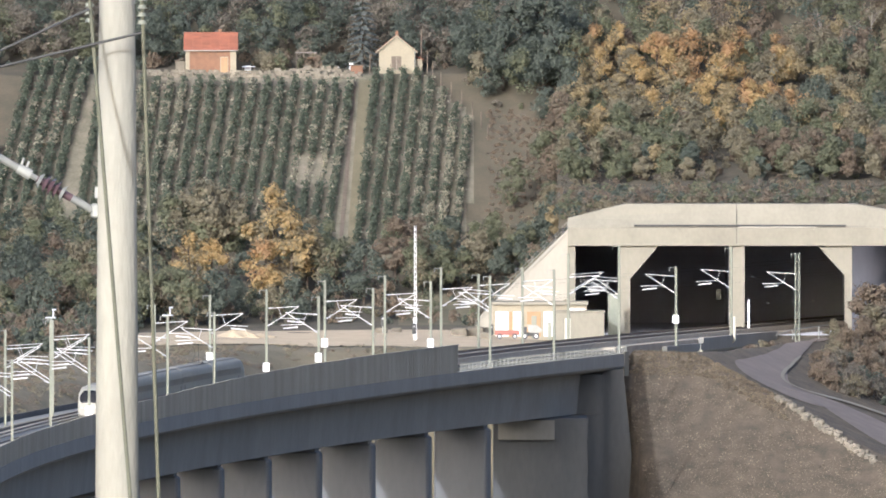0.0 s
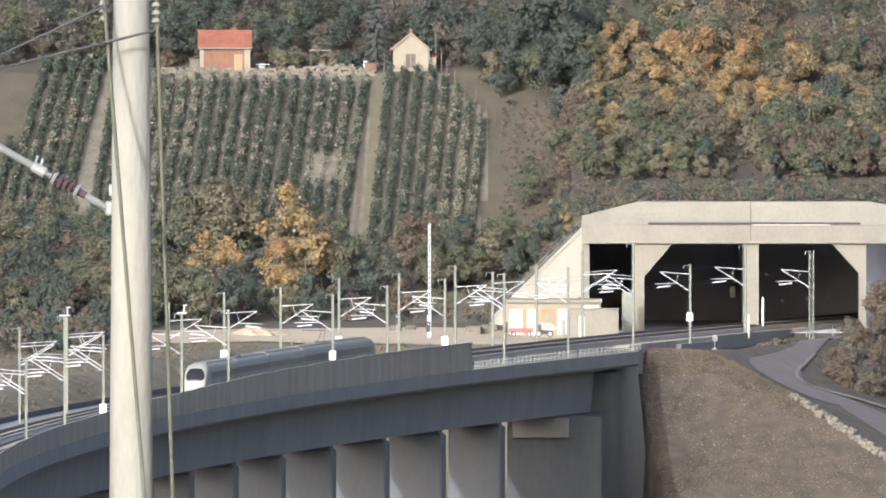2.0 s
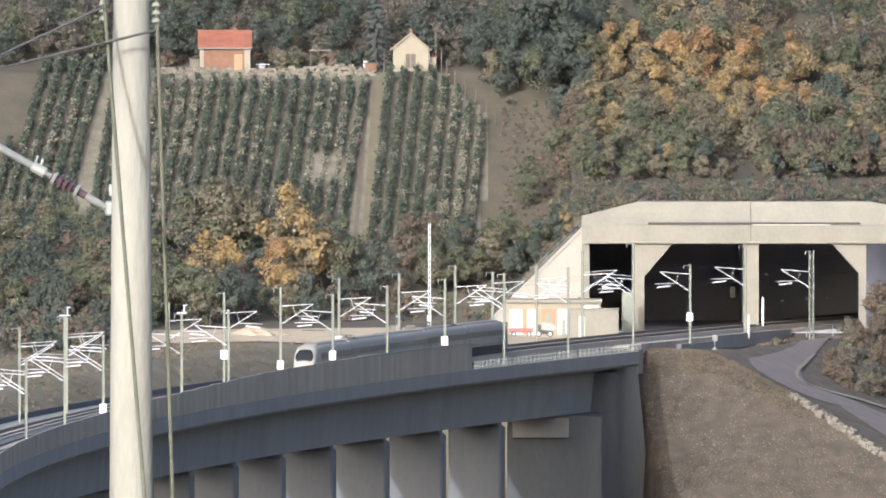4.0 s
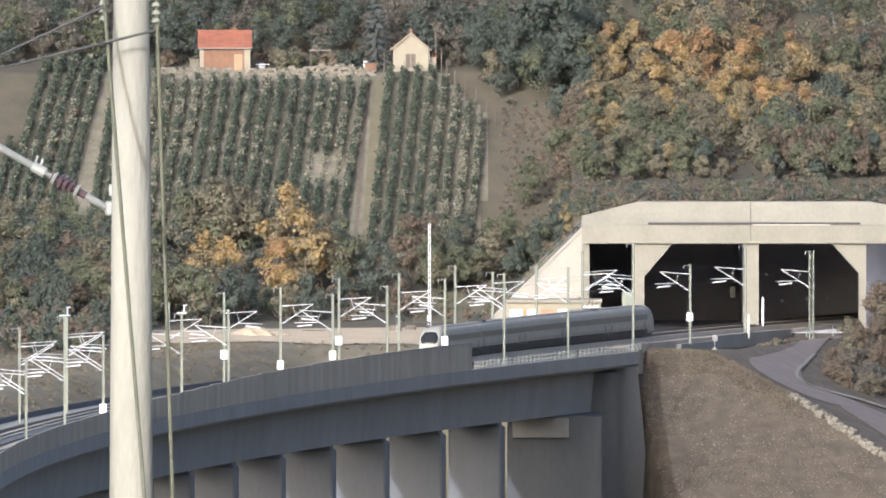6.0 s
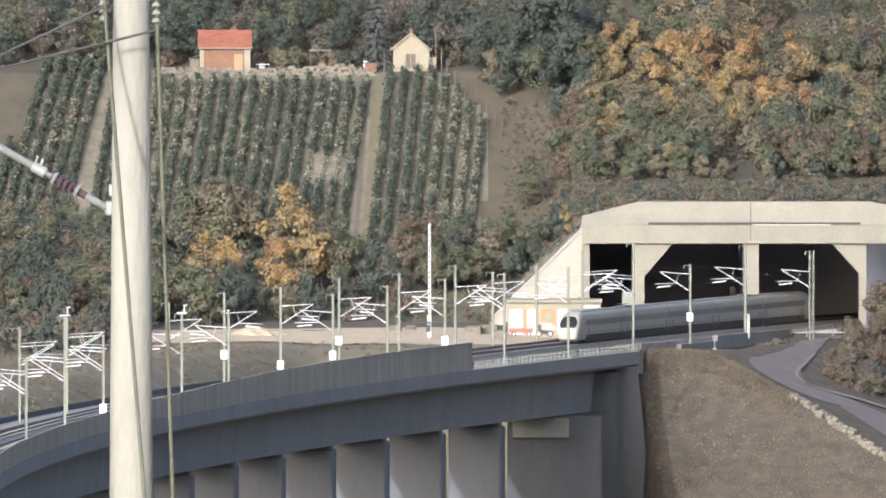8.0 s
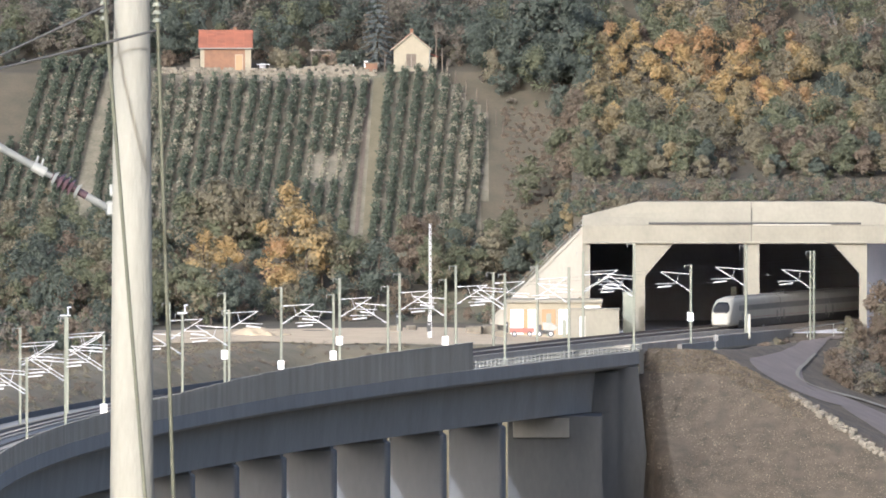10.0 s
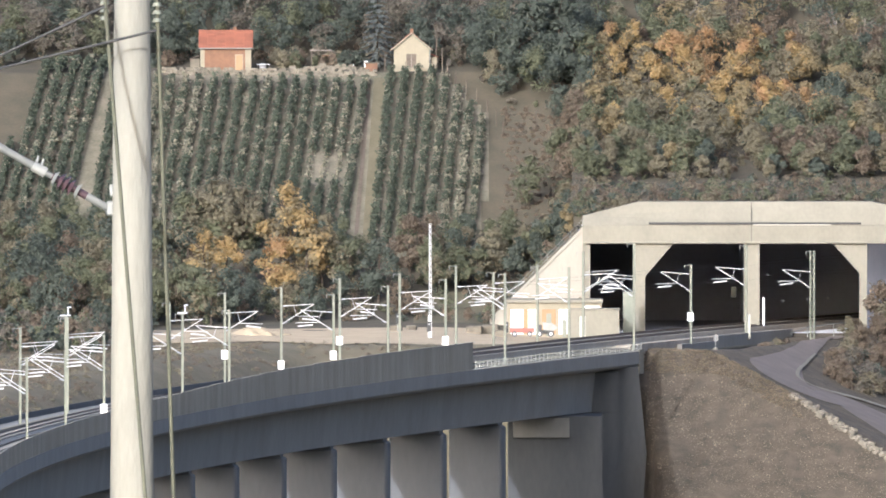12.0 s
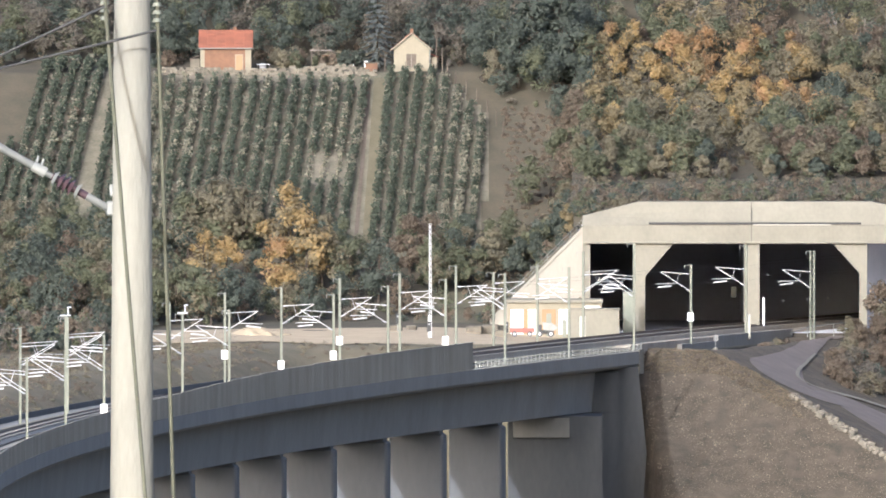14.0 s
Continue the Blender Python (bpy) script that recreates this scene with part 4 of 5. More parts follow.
# ---- vineyard ----
def build_vines():
    r = random.Random(3)
    stake = mesh_of("stake", tube(bmesh.new(), (0, 0, -0.2), (0, 0, 2.0), 0.035, seg=5), WOOD)

    def row(xb, lean, y0, y1, pale):
        rr = np.random.RandomState(r.randrange(9999))
        v = thing("vine_row", "row of green staked vines" if pale < 0.4 else "patchy row of pale and green staked vines", "vine row", group="vineyard rows")
        q, d, m = [], [], []
        y = y0
        while y < y1:
            x = xb + lean * (y - 46) / 45
            z = ground(x, y)
            thin = noise.noise((x * 0.11, y * 0.09, 4.0))
            bare = (math.hypot((x + 16.2) / 3.4, (y - 66) / 4.5) < 1)
            n = 84 if not bare else 12
            h = 1.9 * rr.uniform(0.8, 1.12) * (0.55 if bare else 1)
            c = rr.randn(n, 3) * np.array([0.25, 0.27, 0.26]) * 1.0
            c[:, 2] = z + 0.25 + (h - 0.25) * rr.rand(n) ** 0.8
            c[:, 0] += x + rr.uniform(-0.12, 0.12)
            c[:, 1] += y
            q.append(c)
            d.append(rr.randn(n, 3))
            faded = rr.rand() < (pale * 0.6 + 0.5 * max(0, thin)) or bare
            m.append((rr.rand(n) < (0.7 if faded else 0.04)).astype(int))
            y += 0.95 * rr.uniform(0.9, 1.15)
        f = new("foliage", quad_mesh("foliage", quads(rr, np.concatenate(q), 0.3, np.concatenate(d)), [LEAVES["vine"], LEAVES["pale"]], np.concatenate(m)))
        f.parent = v
        for i in range(6):
            y = y0 + (y1 - y0) * i / 5
            x = xb + lean * (y - 46) / 45
            pieces(v, "stake", stake, [pose(x, y, ground(x, y))])

    for i in range(9):
        xb = -66.5 + 1.85 * i
        top = min(97, (68 + 5.2 * (xb + 52.8)) / 0.353)
        if top > 52:
            row(xb, 5.6, 46 + r.uniform(-0.5, 0.5), top, 0.05)
    for i in range(19):
        xt = -43.6 + 1.85 * i
        row(xt - 3.6, 3.6, 45 + r.uniform(-1, 2), 89.4 - 0.05 * i, 0.75 if 2 <= i <= 6 else 0.12)
    for i in range(8):
        xt = -7.0 + 1.85 * i
        row(xt - 2.6, 2.6, 48 + 0.3 * i, 91 - max(0, xt + 0.5) * 1.9, 0.1 if i < 4 else 0.8)


build_vines()


def strip(name, label, category, material, centre, width, lift=0.05, n=40):
    """A draped ribbon; centre(f) gives plan x, y for f 0..1, width(f) its width."""
    bm = bmesh.new()
    rows = []
    for i in range(n + 1):
        f = i / n
        a, b = Vector(centre(f)), Vector(centre(min(f + 0.01, 1.0) if f < 1 else f))
        t = (b - a) if f < 1 else (a - Vector(centre(f - 0.01)))
        nrm = Vector((-t.y, t.x)).normalized()
        rows.append([bm.verts.new((p.x, p.y, ground(p.x, p.y) + lift)) for p in (a + nrm * width(f) * k for k in (-0.5, -0.25, 0, 0.25, 0.5))])
    for p, q in zip(rows, rows[1:]):
        for i in range(4):
            bm.faces.new((p[i], q[i], q[i + 1], p[i + 1]))
    bmesh.ops.recalc_face_normals(bm, faces=bm.faces[:])
    me = mesh_of(name, bm, material, True)
    return tagged(new(name, me), label, category, kind="structure")


def curve(pts):
    def at(f):
        u = f * (len(pts) - 1)
        i = min(int(u), len(pts) - 2)
        p = [Vector(pts[max(0, min(len(pts) - 1, j))]) for j in (i - 1, i, i + 1, i + 2)]
        t = u - i
        return tuple(0.5 * ((2 * p[1]) + (p[2] - p[0]) * t + (2 * p[0] - 5 * p[1] + 4 * p[2] - p[3]) * t * t + (3 * p[1] - p[0] - 3 * p[2] + p[3]) * t ** 3))
    return at


strip("dirt_road", "pale beige dirt service road beside the railway", "dirt road", DIRT, curve([(-37, -56), (-28, -46), (-16, -41), (0, -38), (17, -34)]), lambda f: 10 + 36 * smooth(0, 0.3, f), 0.12, 60)
strip("vineyard_path", "stony path of pale soil between vineyard blocks", "path", SOIL, curve([(-55, 46), (-51.5, 70), (-47, 96)]), lambda f: 2.6, 0.08)
strip("vineyard_path", "olive grassy path between vineyard blocks", "path", VERGE, curve([(-10.2, 46), (-9.4, 68), (-8.6, 90.5)]), lambda f: 1.45, 0.08)
strip("drain_channel", "dark narrow drainage channel beside the vineyard path", "drain", WOOD, curve([(-11.8, 46), (-10.9, 68), (-10.0, 90)]), lambda f: 0.5, 0.16)
ROAD_WIDTH = [(0, 2.4), (0.22, 2.5), (0.33, 4.0), (0.44, 7.5), (0.55, 9.5), (0.67, 9), (0.78, 11), (0.89, 15), (1, 18)]
strip("service_road", "worn grey asphalt road winding below the tunnel mouth", "road", ASPHALT, curve([(52.5, 0), (49.6, -15), (47.2, -36), (44.3, -57), (43.2, -69), (45.4, -75), (49, -72.5), (53, -71.5), (57.5, -74.5), (64, -80)]), lambda f: lerp(ROAD_WIDTH, f), 0.1, 80)
strip("road_kerb", "pale stone kerb along the asphalt road", "kerb", CONCRETE, curve([(48.3, -38), (46.3, -56), (45.7, -66), (47.6, -68), (51, -66), (55.4, -61.5), (62, -58)]), lambda f: lerp([(0, 0.3), (0.5, 0.6), (1, 2.0)], f), 0.22, 60)


def yard_shrubs():
    r = random.Random(77)
    for i in range(34):
        x, y = r.uniform(-23.5, -11), r.uniform(96.5, 101)
        if i > 25:
            x, y = r.uniform(-62, -36), r.uniform(98, 101)
        h = r.uniform(1.2, 2.6)
        kind = r.choice(["dark", "olive", "green", "brown", "grey"])
        t = thing("shrub", {"dark": "dark green", "olive": "olive", "green": "green", "brown": "rust-brown", "grey": "grey leafless"}[kind] + " garden shrub in the yard above the vines", "shrub", group="yard shrubs")
        ob = new("crown", quad_mesh("crown", crown_arrays(300 + i, h, h * 1.2, 420, 0.27, 0.05), LEAVES[kind]))
        ob.parent = t
        st = new("trunk", trunk_mesh(300 + i, h, None, 4))
        st.parent = t
        t.matrix_world = pose(x, y, ground(x, y) - 0.1)


yard_shrubs()


def field_scrub():
    """Rough weeds on the fallow ground beyond the tracks."""
    r = random.Random(91)
    names = ["brown", "olive", "brown", "olive"]
    pts, idx = [], []
    for i in range(3600):
        x, y = r.uniform(-68, 2), r.uniform(-330, -64)
        if x > tx(y) - 15 or noise.noise((x * 0.12, y * 0.04, 6.0)) < -0.4:
            continue
        h = r.uniform(0.2, 0.55)
        c = crown_arrays(30000 + i, h, h * 5.5, 50, 0.15, 0.02) + np.array([x, y, ground(x, y) - 0.05])
        pts.append(c)
        idx.append(np.full(len(c), r.randrange(4)))
    ob = new("field_weeds", quad_mesh("field_weeds", np.concatenate(pts), [LEAVES[n] for n in names], np.concatenate(idx)))
    tagged(ob, "brown and olive weeds on fallow ground beyond the tracks", "weeds", kind="stuff")


field_scrub()


def sand_heap():
    t = thing("sand_heap", "low heap of beige sand on the dirt road", "sand heap", pose(-24.2, -36, ground(-24.2, -36) + 0.1))
    bm = bmesh.new()
    bmesh.ops.create_cone(bm, cap_ends=True, segments=28, radius1=3.4, radius2=0.6, depth=1.2, matrix=Matrix.Translation((0, 0, 0.45)))
    bmesh.ops.subdivide_edges(bm, edges=bm.edges[:], cuts=3, use_grid_fill=True)
    for v in bm.verts:
        v.co.x *= 1.3
        v.co += Vector((0, 0, 1)) * 0.35 * noise.noise(v.co * 0.8) + Vector((1, 1, 0)) * 0.25 * noise.noise(v.co * 0.6 + Vector((5, 0, 0)))
    part("mound", bm, DIRT, t, smooth=True)


sand_heap()


# ---- houses and yard above the vineyard ----
def tiled_roof(parent, x0, x1, y0, y1, z0, z1, along_x=True):
    """A saddle roof: two slabs with rows of tiles."""
    roof = part("roof", extrude(bmesh.new(), [(x0, y0, z0), (x0, y1, z0), (x0, (y0 + y1) / 2, z1)] if along_x else [(x0, y0, z0 - 0.12), (x0, y0, z0), ((x0 + x1) / 2, y0, z1), (x1, y0, z0), (x1, y0, z0 - 0.12), ((x0 + x1) / 2, y0, z1 - 0.14)],
                                (x1 - x0, 0, 0) if along_x else (0, y1 - y0, 0)), ROOF, parent)
    half = (y1 - y0) / 2 if along_x else (x1 - x0) / 2
    slope = math.atan2(z1 - z0, half)
    n = int(half / math.cos(slope) / 0.36)
    tile = mesh_of("tile", box(bmesh.new(), -0.55, 0.55, -0.2, 0.2, 0.0, 0.05), ROOF)
    length = (x1 - x0) if along_x else (y1 - y0)
    for s in (-1, 1):
        if along_x and s > 0:
            continue
        for k in range(n):
            f = (k + 0.5) / n
            m = int(length / 1.14)
            for j in range(m):
                e = (j + 0.5) * length / m
                if along_x:
                    pm = Matrix.Translation((x0 + e, y0 + half * f, z0 + (z1 - z0) * f + 0.02)) @ pose(0, 0, 0, math.degrees(slope) + 2, 0, 0)
                else:
                    pm = Matrix.Translation(((x0 + half * f) if s < 0 else (x1 - half * f), y0 + e, z0 + (z1 - z0) * f + 0.02)) @ pose(0, 0, 0, 0, -s * 0 + (-math.degrees(slope) if s < 0 else math.degrees(slope)), 0) @ pose(0, 0, 0, 0, 0, 90)
                pieces(roof, "tile", tile, [pm])
    return roof


def red_house():
    h = thing("brick_house", "small orange brick house with red tiled roof above the vineyard", "house")
    x0, x1, y0, y1, z = -32.6, -25.9, 93.5, 99, 32.0
    bm = bmesh.new()
    box(bm, x0, x1, y0, y1, z - 0.6, 35.5)
    part("wall", bm, BRICK, h)
    for gx in (x0, x1 - 0.25):
        part("gable", extrude(bmesh.new(), [(gx, y0, 35.5), (gx, y1, 35.5), (gx, (y0 + y1) / 2, 37.4)], (0.25, 0, 0)), BRICK, h)
    tiled_roof(h, x0 - 0.3, x1 + 0.3, y0 - 0.35, y1 + 0.35, 35.35, 37.75)
    part("gutter", tube(bmesh.new(), (x0 - 0.3, y0 - 0.4, 35.36), (x1 + 0.3, y0 - 0.4, 35.36), 0.07), STEEL, h)
    part("corner_pier", box(bmesh.new(), x0 - 0.06, x0 + 0.5, y0 - 0.06, y0 + 0.3, z - 0.6, 35.3), RENDER, h)
    part("corner_pier", box(bmesh.new(), x1 - 0.75, x1 + 0.06, y0 - 0.06, y0 + 0.3, z - 0.6, 35.3), RENDER, h)
    d = part("door", box(bmesh.new(), -27.9, -27.0, y0 - 0.05, y0 + 0.05, z + 0.2, z + 2.45, bevel=0.02), ORANGE, h, "ochre wooden door")
    part("door_frame", box(bmesh.new(), -28.0, -26.9, y0 - 0.03, y0 + 0.04, z + 0.2, z + 2.55), RENDER, h)
    part("chimney", box(bmesh.new(), -28.3, -27.8, 96.6, 97.1, 37.0, 38.2, bevel=0.03), BRICK, h)
    part("plinth", box(bmesh.new(), x0 - 0.1, x1 + 0.1, y0 - 0.1, y1, z - 0.8, z + 0.2), STONE, h)
    w = part("window", box(bmesh.new(), -31.0, -30.1, y0 - 0.04, y0 + 0.04, z + 1.2, z + 2.1), BRICK, h, "bricked-in window")
    s = thing("stone_shed", "low grey stone lean-to beside the brick house", "shed")
    part("wall", box(bmesh.new(), -34.0, -32.75, 93.8, 97, 31.5, 34.0, bevel=0.05), STONE, s)
    part("roof", extrude(bmesh.new(), [(-34.15, 93.6, 33.9), (-32.75, 93.6, 34.3), (-32.75, 93.6, 34.4), (-34.15, 93.6, 34.0)], (0, 3.6, 0)), WOOD, s)


def hut():
    h = thing("vineyard_hut", "small cream plastered hut with red gabled roof", "hut")
    x0, x1, y0, y1, z = -6.7, -1.95, 93, 98.5, 31.8
    part("wall", box(bmesh.new(), x0, x1, y0, y1, z - 0.5, 35.3), RENDER, h)
    part("gable", extrude(bmesh.new(), [(x0, y0, 35.3), (x1, y0, 35.3), ((x0 + x1) / 2, y0, 37.2)], (0, 0.25, 0)), RENDER, h)
    roof = tiled_roof(h, x0 - 0.45, x1 + 0.45, y0 - 0.3, y1 + 0.3, 35.1, 37.45, False)
    part("fascia", extrude(bmesh.new(), [(x0 - 0.45, y0 - 0.36, 35.0), (x0 - 0.45, y0 - 0.36, 35.2), ((x0 + x1) / 2, y0 - 0.36, 37.5), (x1 + 0.45, y0 - 0.36, 35.2), (x1 + 0.45, y0 - 0.36, 35.0), ((x0 + x1) / 2, y0 - 0.36, 37.28)], (0, 0.06, 0)), RENDER, h)
    part("moulding", box(bmesh.new(), x0 - 0.05, x1 + 0.05, y0 - 0.06, y0 + 0.02, 35.2, 35.35), RENDER, h)
    w = part("window", box(bmesh.new(), -4.95, -3.75, y0 - 0.03, y0 + 0.05, z + 1.1, z + 2.75), WOOD, h, "grey-brown closed window")
    part("window_frame", box(bmesh.new(), -5.02, -3.68, y0 - 0.02, y0 + 0.04, z + 1.02, z + 2.83), STONE, w)
    part("window_sill", box(bmesh.new(), -5.1, -3.6, y0 - 0.14, y0 + 0.02, z + 0.92, z + 1.02), CONCRETE, w)
    part("glazing_bar", box(bmesh.new(), -4.39, -4.31, y0 - 0.05, y0, z + 1.1, z + 2.75), BARE, w)
    part("drain_pipe", tube(bmesh.new(), (x1 + 0.1, y0 - 0.1, z), (x1 + 0.1, y0 - 0.1, 35.2), 0.06), STEEL, h)
    part("chimney", box(bmesh.new(), -4.5, -4.1, 94.6, 95.0, 37.0, 38.0, bevel=0.03), BRICK, h)
    part("plinth", box(bmesh.new(), x0 - 0.4, x1 + 0.5, y0 - 0.5, y1, z - 1.2, z - 0.05), STONE, h)
    a = thing("annexe", "low dark-roofed annexe beside the cream hut", "shed")
    part("wall", box(bmesh.new(), -1.9, -0.9, 94, 98, 31.2, 34.2), RENDER, a)
    part("roof", extrude(bmesh.new(), [(-1.9, 93.8, 34.6), (-0.7, 93.8, 34.1), (-0.7, 93.8, 34.2), (-1.9, 93.8, 34.7)], (0, 4.4, 0)), ROOF, a)


def stone_wall(name, label, pts, h, thick=0.5):
    w = thing(name, label, "stone wall")
    r = random.Random(len(pts) + int(h * 100))
    stones = [mesh_of("stone", stone_bm(r.randrange(99)), STONE) for _ in range(5)]
    for (xa, ya, za), (xb, yb, zb) in zip(pts, pts[1:]):
        n = max(1, int(abs(xb - xa) / 0.46))
        for i in range(n):
            f = (i + 0.5) / n
            rows = max(1, int(h / 0.3))
            for k in range(rows):
                if k == rows - 1 and r.random() < 0.3:
                    continue
                ob = new("stone", stones[r.randrange(5)])
                ob.parent = w
                ob.matrix_basis = Matrix.Translation((xa + (xb - xa) * f + r.uniform(-0.1, 0.1) + 0.25 * (k % 2), ya + (yb - ya) * f + r.uniform(-0.06, 0.06), za + (zb - za) * f + 0.1 + k * 0.3)) @ \
                    pose(0, 0, 0, r.uniform(-6, 6), r.uniform(-6, 6), r.uniform(-9, 9)) @ Matrix.Diagonal((0.52 * r.uniform(0.8, 1.15), thick, 0.34 * r.uniform(0.8, 1.15), 1))
    return w


def stone_bm(seed):
    bm = bmesh.new()
    bmesh.ops.create_cube(bm, size=1)
    bmesh.ops.bevel(bm, geom=bm.edges[:], offset=0.12, segments=1, affect="EDGES")
    r = random.Random(seed)
    for v in bm.verts:
        v.co += Vector((r.uniform(-1, 1), r.uniform(-1, 1), r.uniform(-1, 1))) * 0.05
    return bm


def yard():
    stone_wall("terrace_wall", "long pale dry-stone terrace wall above the vines", [(-38, 91.7, 31.7), (-26, 91.6, 31.6), (-9.2, 91.4, 31.4)], 1.2)
    stone_wall("yard_wall", "broken upper stone wall in the yard", [(-21.5, 96, 32.4), (-10.5, 96, 32.2)], 0.6)
    stone_wall("rubble_heap", "heap of pale loose rubble stones", [(-17.5, 96.9, 32.7), (-12, 96.9, 32.7)], 0.6, 0.8)
    r = random.Random(8)
    b = thing("water_tank", "white plastic water tank in the yard", "water tank", pose(-24.3, 95, 32.3))
    part("tank", box(bmesh.new(), -0.45, 0.45, -0.4, 0.4, 0, 1.0, bevel=0.12), GREYINS, b)
    part("lid", box(bmesh.new(), -0.25, 0.25, -0.25, 0.25, 1.0, 1.1, bevel=0.03), CABLE, b)
    p = thing("wooden_post", "weathered wooden fence post above the vineyard", "post", pose(-1.0, 92, 31.0), group="fence posts")
    part("shaft", tube(bmesh.new(), (0, 0, -0.4), (0, 0, 2.2), 0.09, 0.07, 7), WOOD, p)
    for x, y, s in ((0.5, 90.5, 1.1), (1.6, 88.5, 1.0), (3.0, 86.2, 1.0), (4.4, 83.8, 1.05), (5.8, 81.2, 1.0), (7.0, 78.5, 1.0), (7.9, 75.5, 1.0), (-0.2, 92.5, 1.5), (-7.9, 92.6, 1.3)):
        copy_thing(p, Matrix.Translation((x, y, ground(x, y))) @ Matrix.Diagonal((1, 1, s, 1)))
    pole = thing("wooden_pole", "tall dark wooden pole beside the cream hut", "pole", pose(-1.0, 95, 32.0))
    part("shaft", tube(bmesh.new(), (0, 0, 0), (0, 0, 6.0), 0.12, 0.09, 8), WOOD, pole)
    t = thing("garden_table", "grey garden table with a pale board beside the brick house", "table", pose(-24.2, 94.2, 32.2))
    part("tabletop", box(bmesh.new(), -0.9, 0.9, -0.4, 0.4, 0.95, 1.05, bevel=0.02), GREYINS, t)
    for sx in (-0.8, 0.8):
        for sy in (-0.3, 0.3):
            part("leg", box(bmesh.new(), sx - 0.05, sx + 0.05, sy - 0.05, sy + 0.05, 0, 0.95), WOOD, t)
    t = thing("lean_to_frame", "weathered open timber frame in the upper yard", "pergola", pose(-16.5, 98.5, ground(-16.5, 98.5)))
    for sx in (-1.3, 1.3):
        part("post", box(bmesh.new(), sx - 0.06, sx + 0.06, -0.06, 0.06, -0.2, 2.2), WOOD, t)
    part("beam", box(bmesh.new(), -1.5, 1.5, -0.08, 0.08, 2.2, 2.34), BARE, t)
    part("roof_sheet", box(bmesh.new(), 0.2, 2.0, -0.6, 0.9, 1.5, 1.62), BRICK, t, "rust-red corrugated roof sheet")
    for x, y, k in ((-12.2, 97.5, 0.6), (-10.4, 98.3, 1.0)):
        t = thing("white_crate", "white plastic crate in the yard", "crate", pose(x, y, ground(x, y)), group="yard crates")
        part("box", box(bmesh.new(), -0.3 * k, 0.3 * k, -0.25, 0.25, 0, 0.9 * k, bevel=0.04), WHITE, t)
    t = thing("garden_shed", "small rust-brown garden shed in the yard", "shed", pose(-9.7, 95.0, 31.6))
    part("wall", box(bmesh.new(), -0.8, 0.8, -0.6, 0.8, 0, 1.7), BRICK, t)
    part("roof", box(bmesh.new(), -1.0, 1.0, -0.8, 1.0, 1.7, 1.85), WOOD, t)


red_house()
hut()
yard()


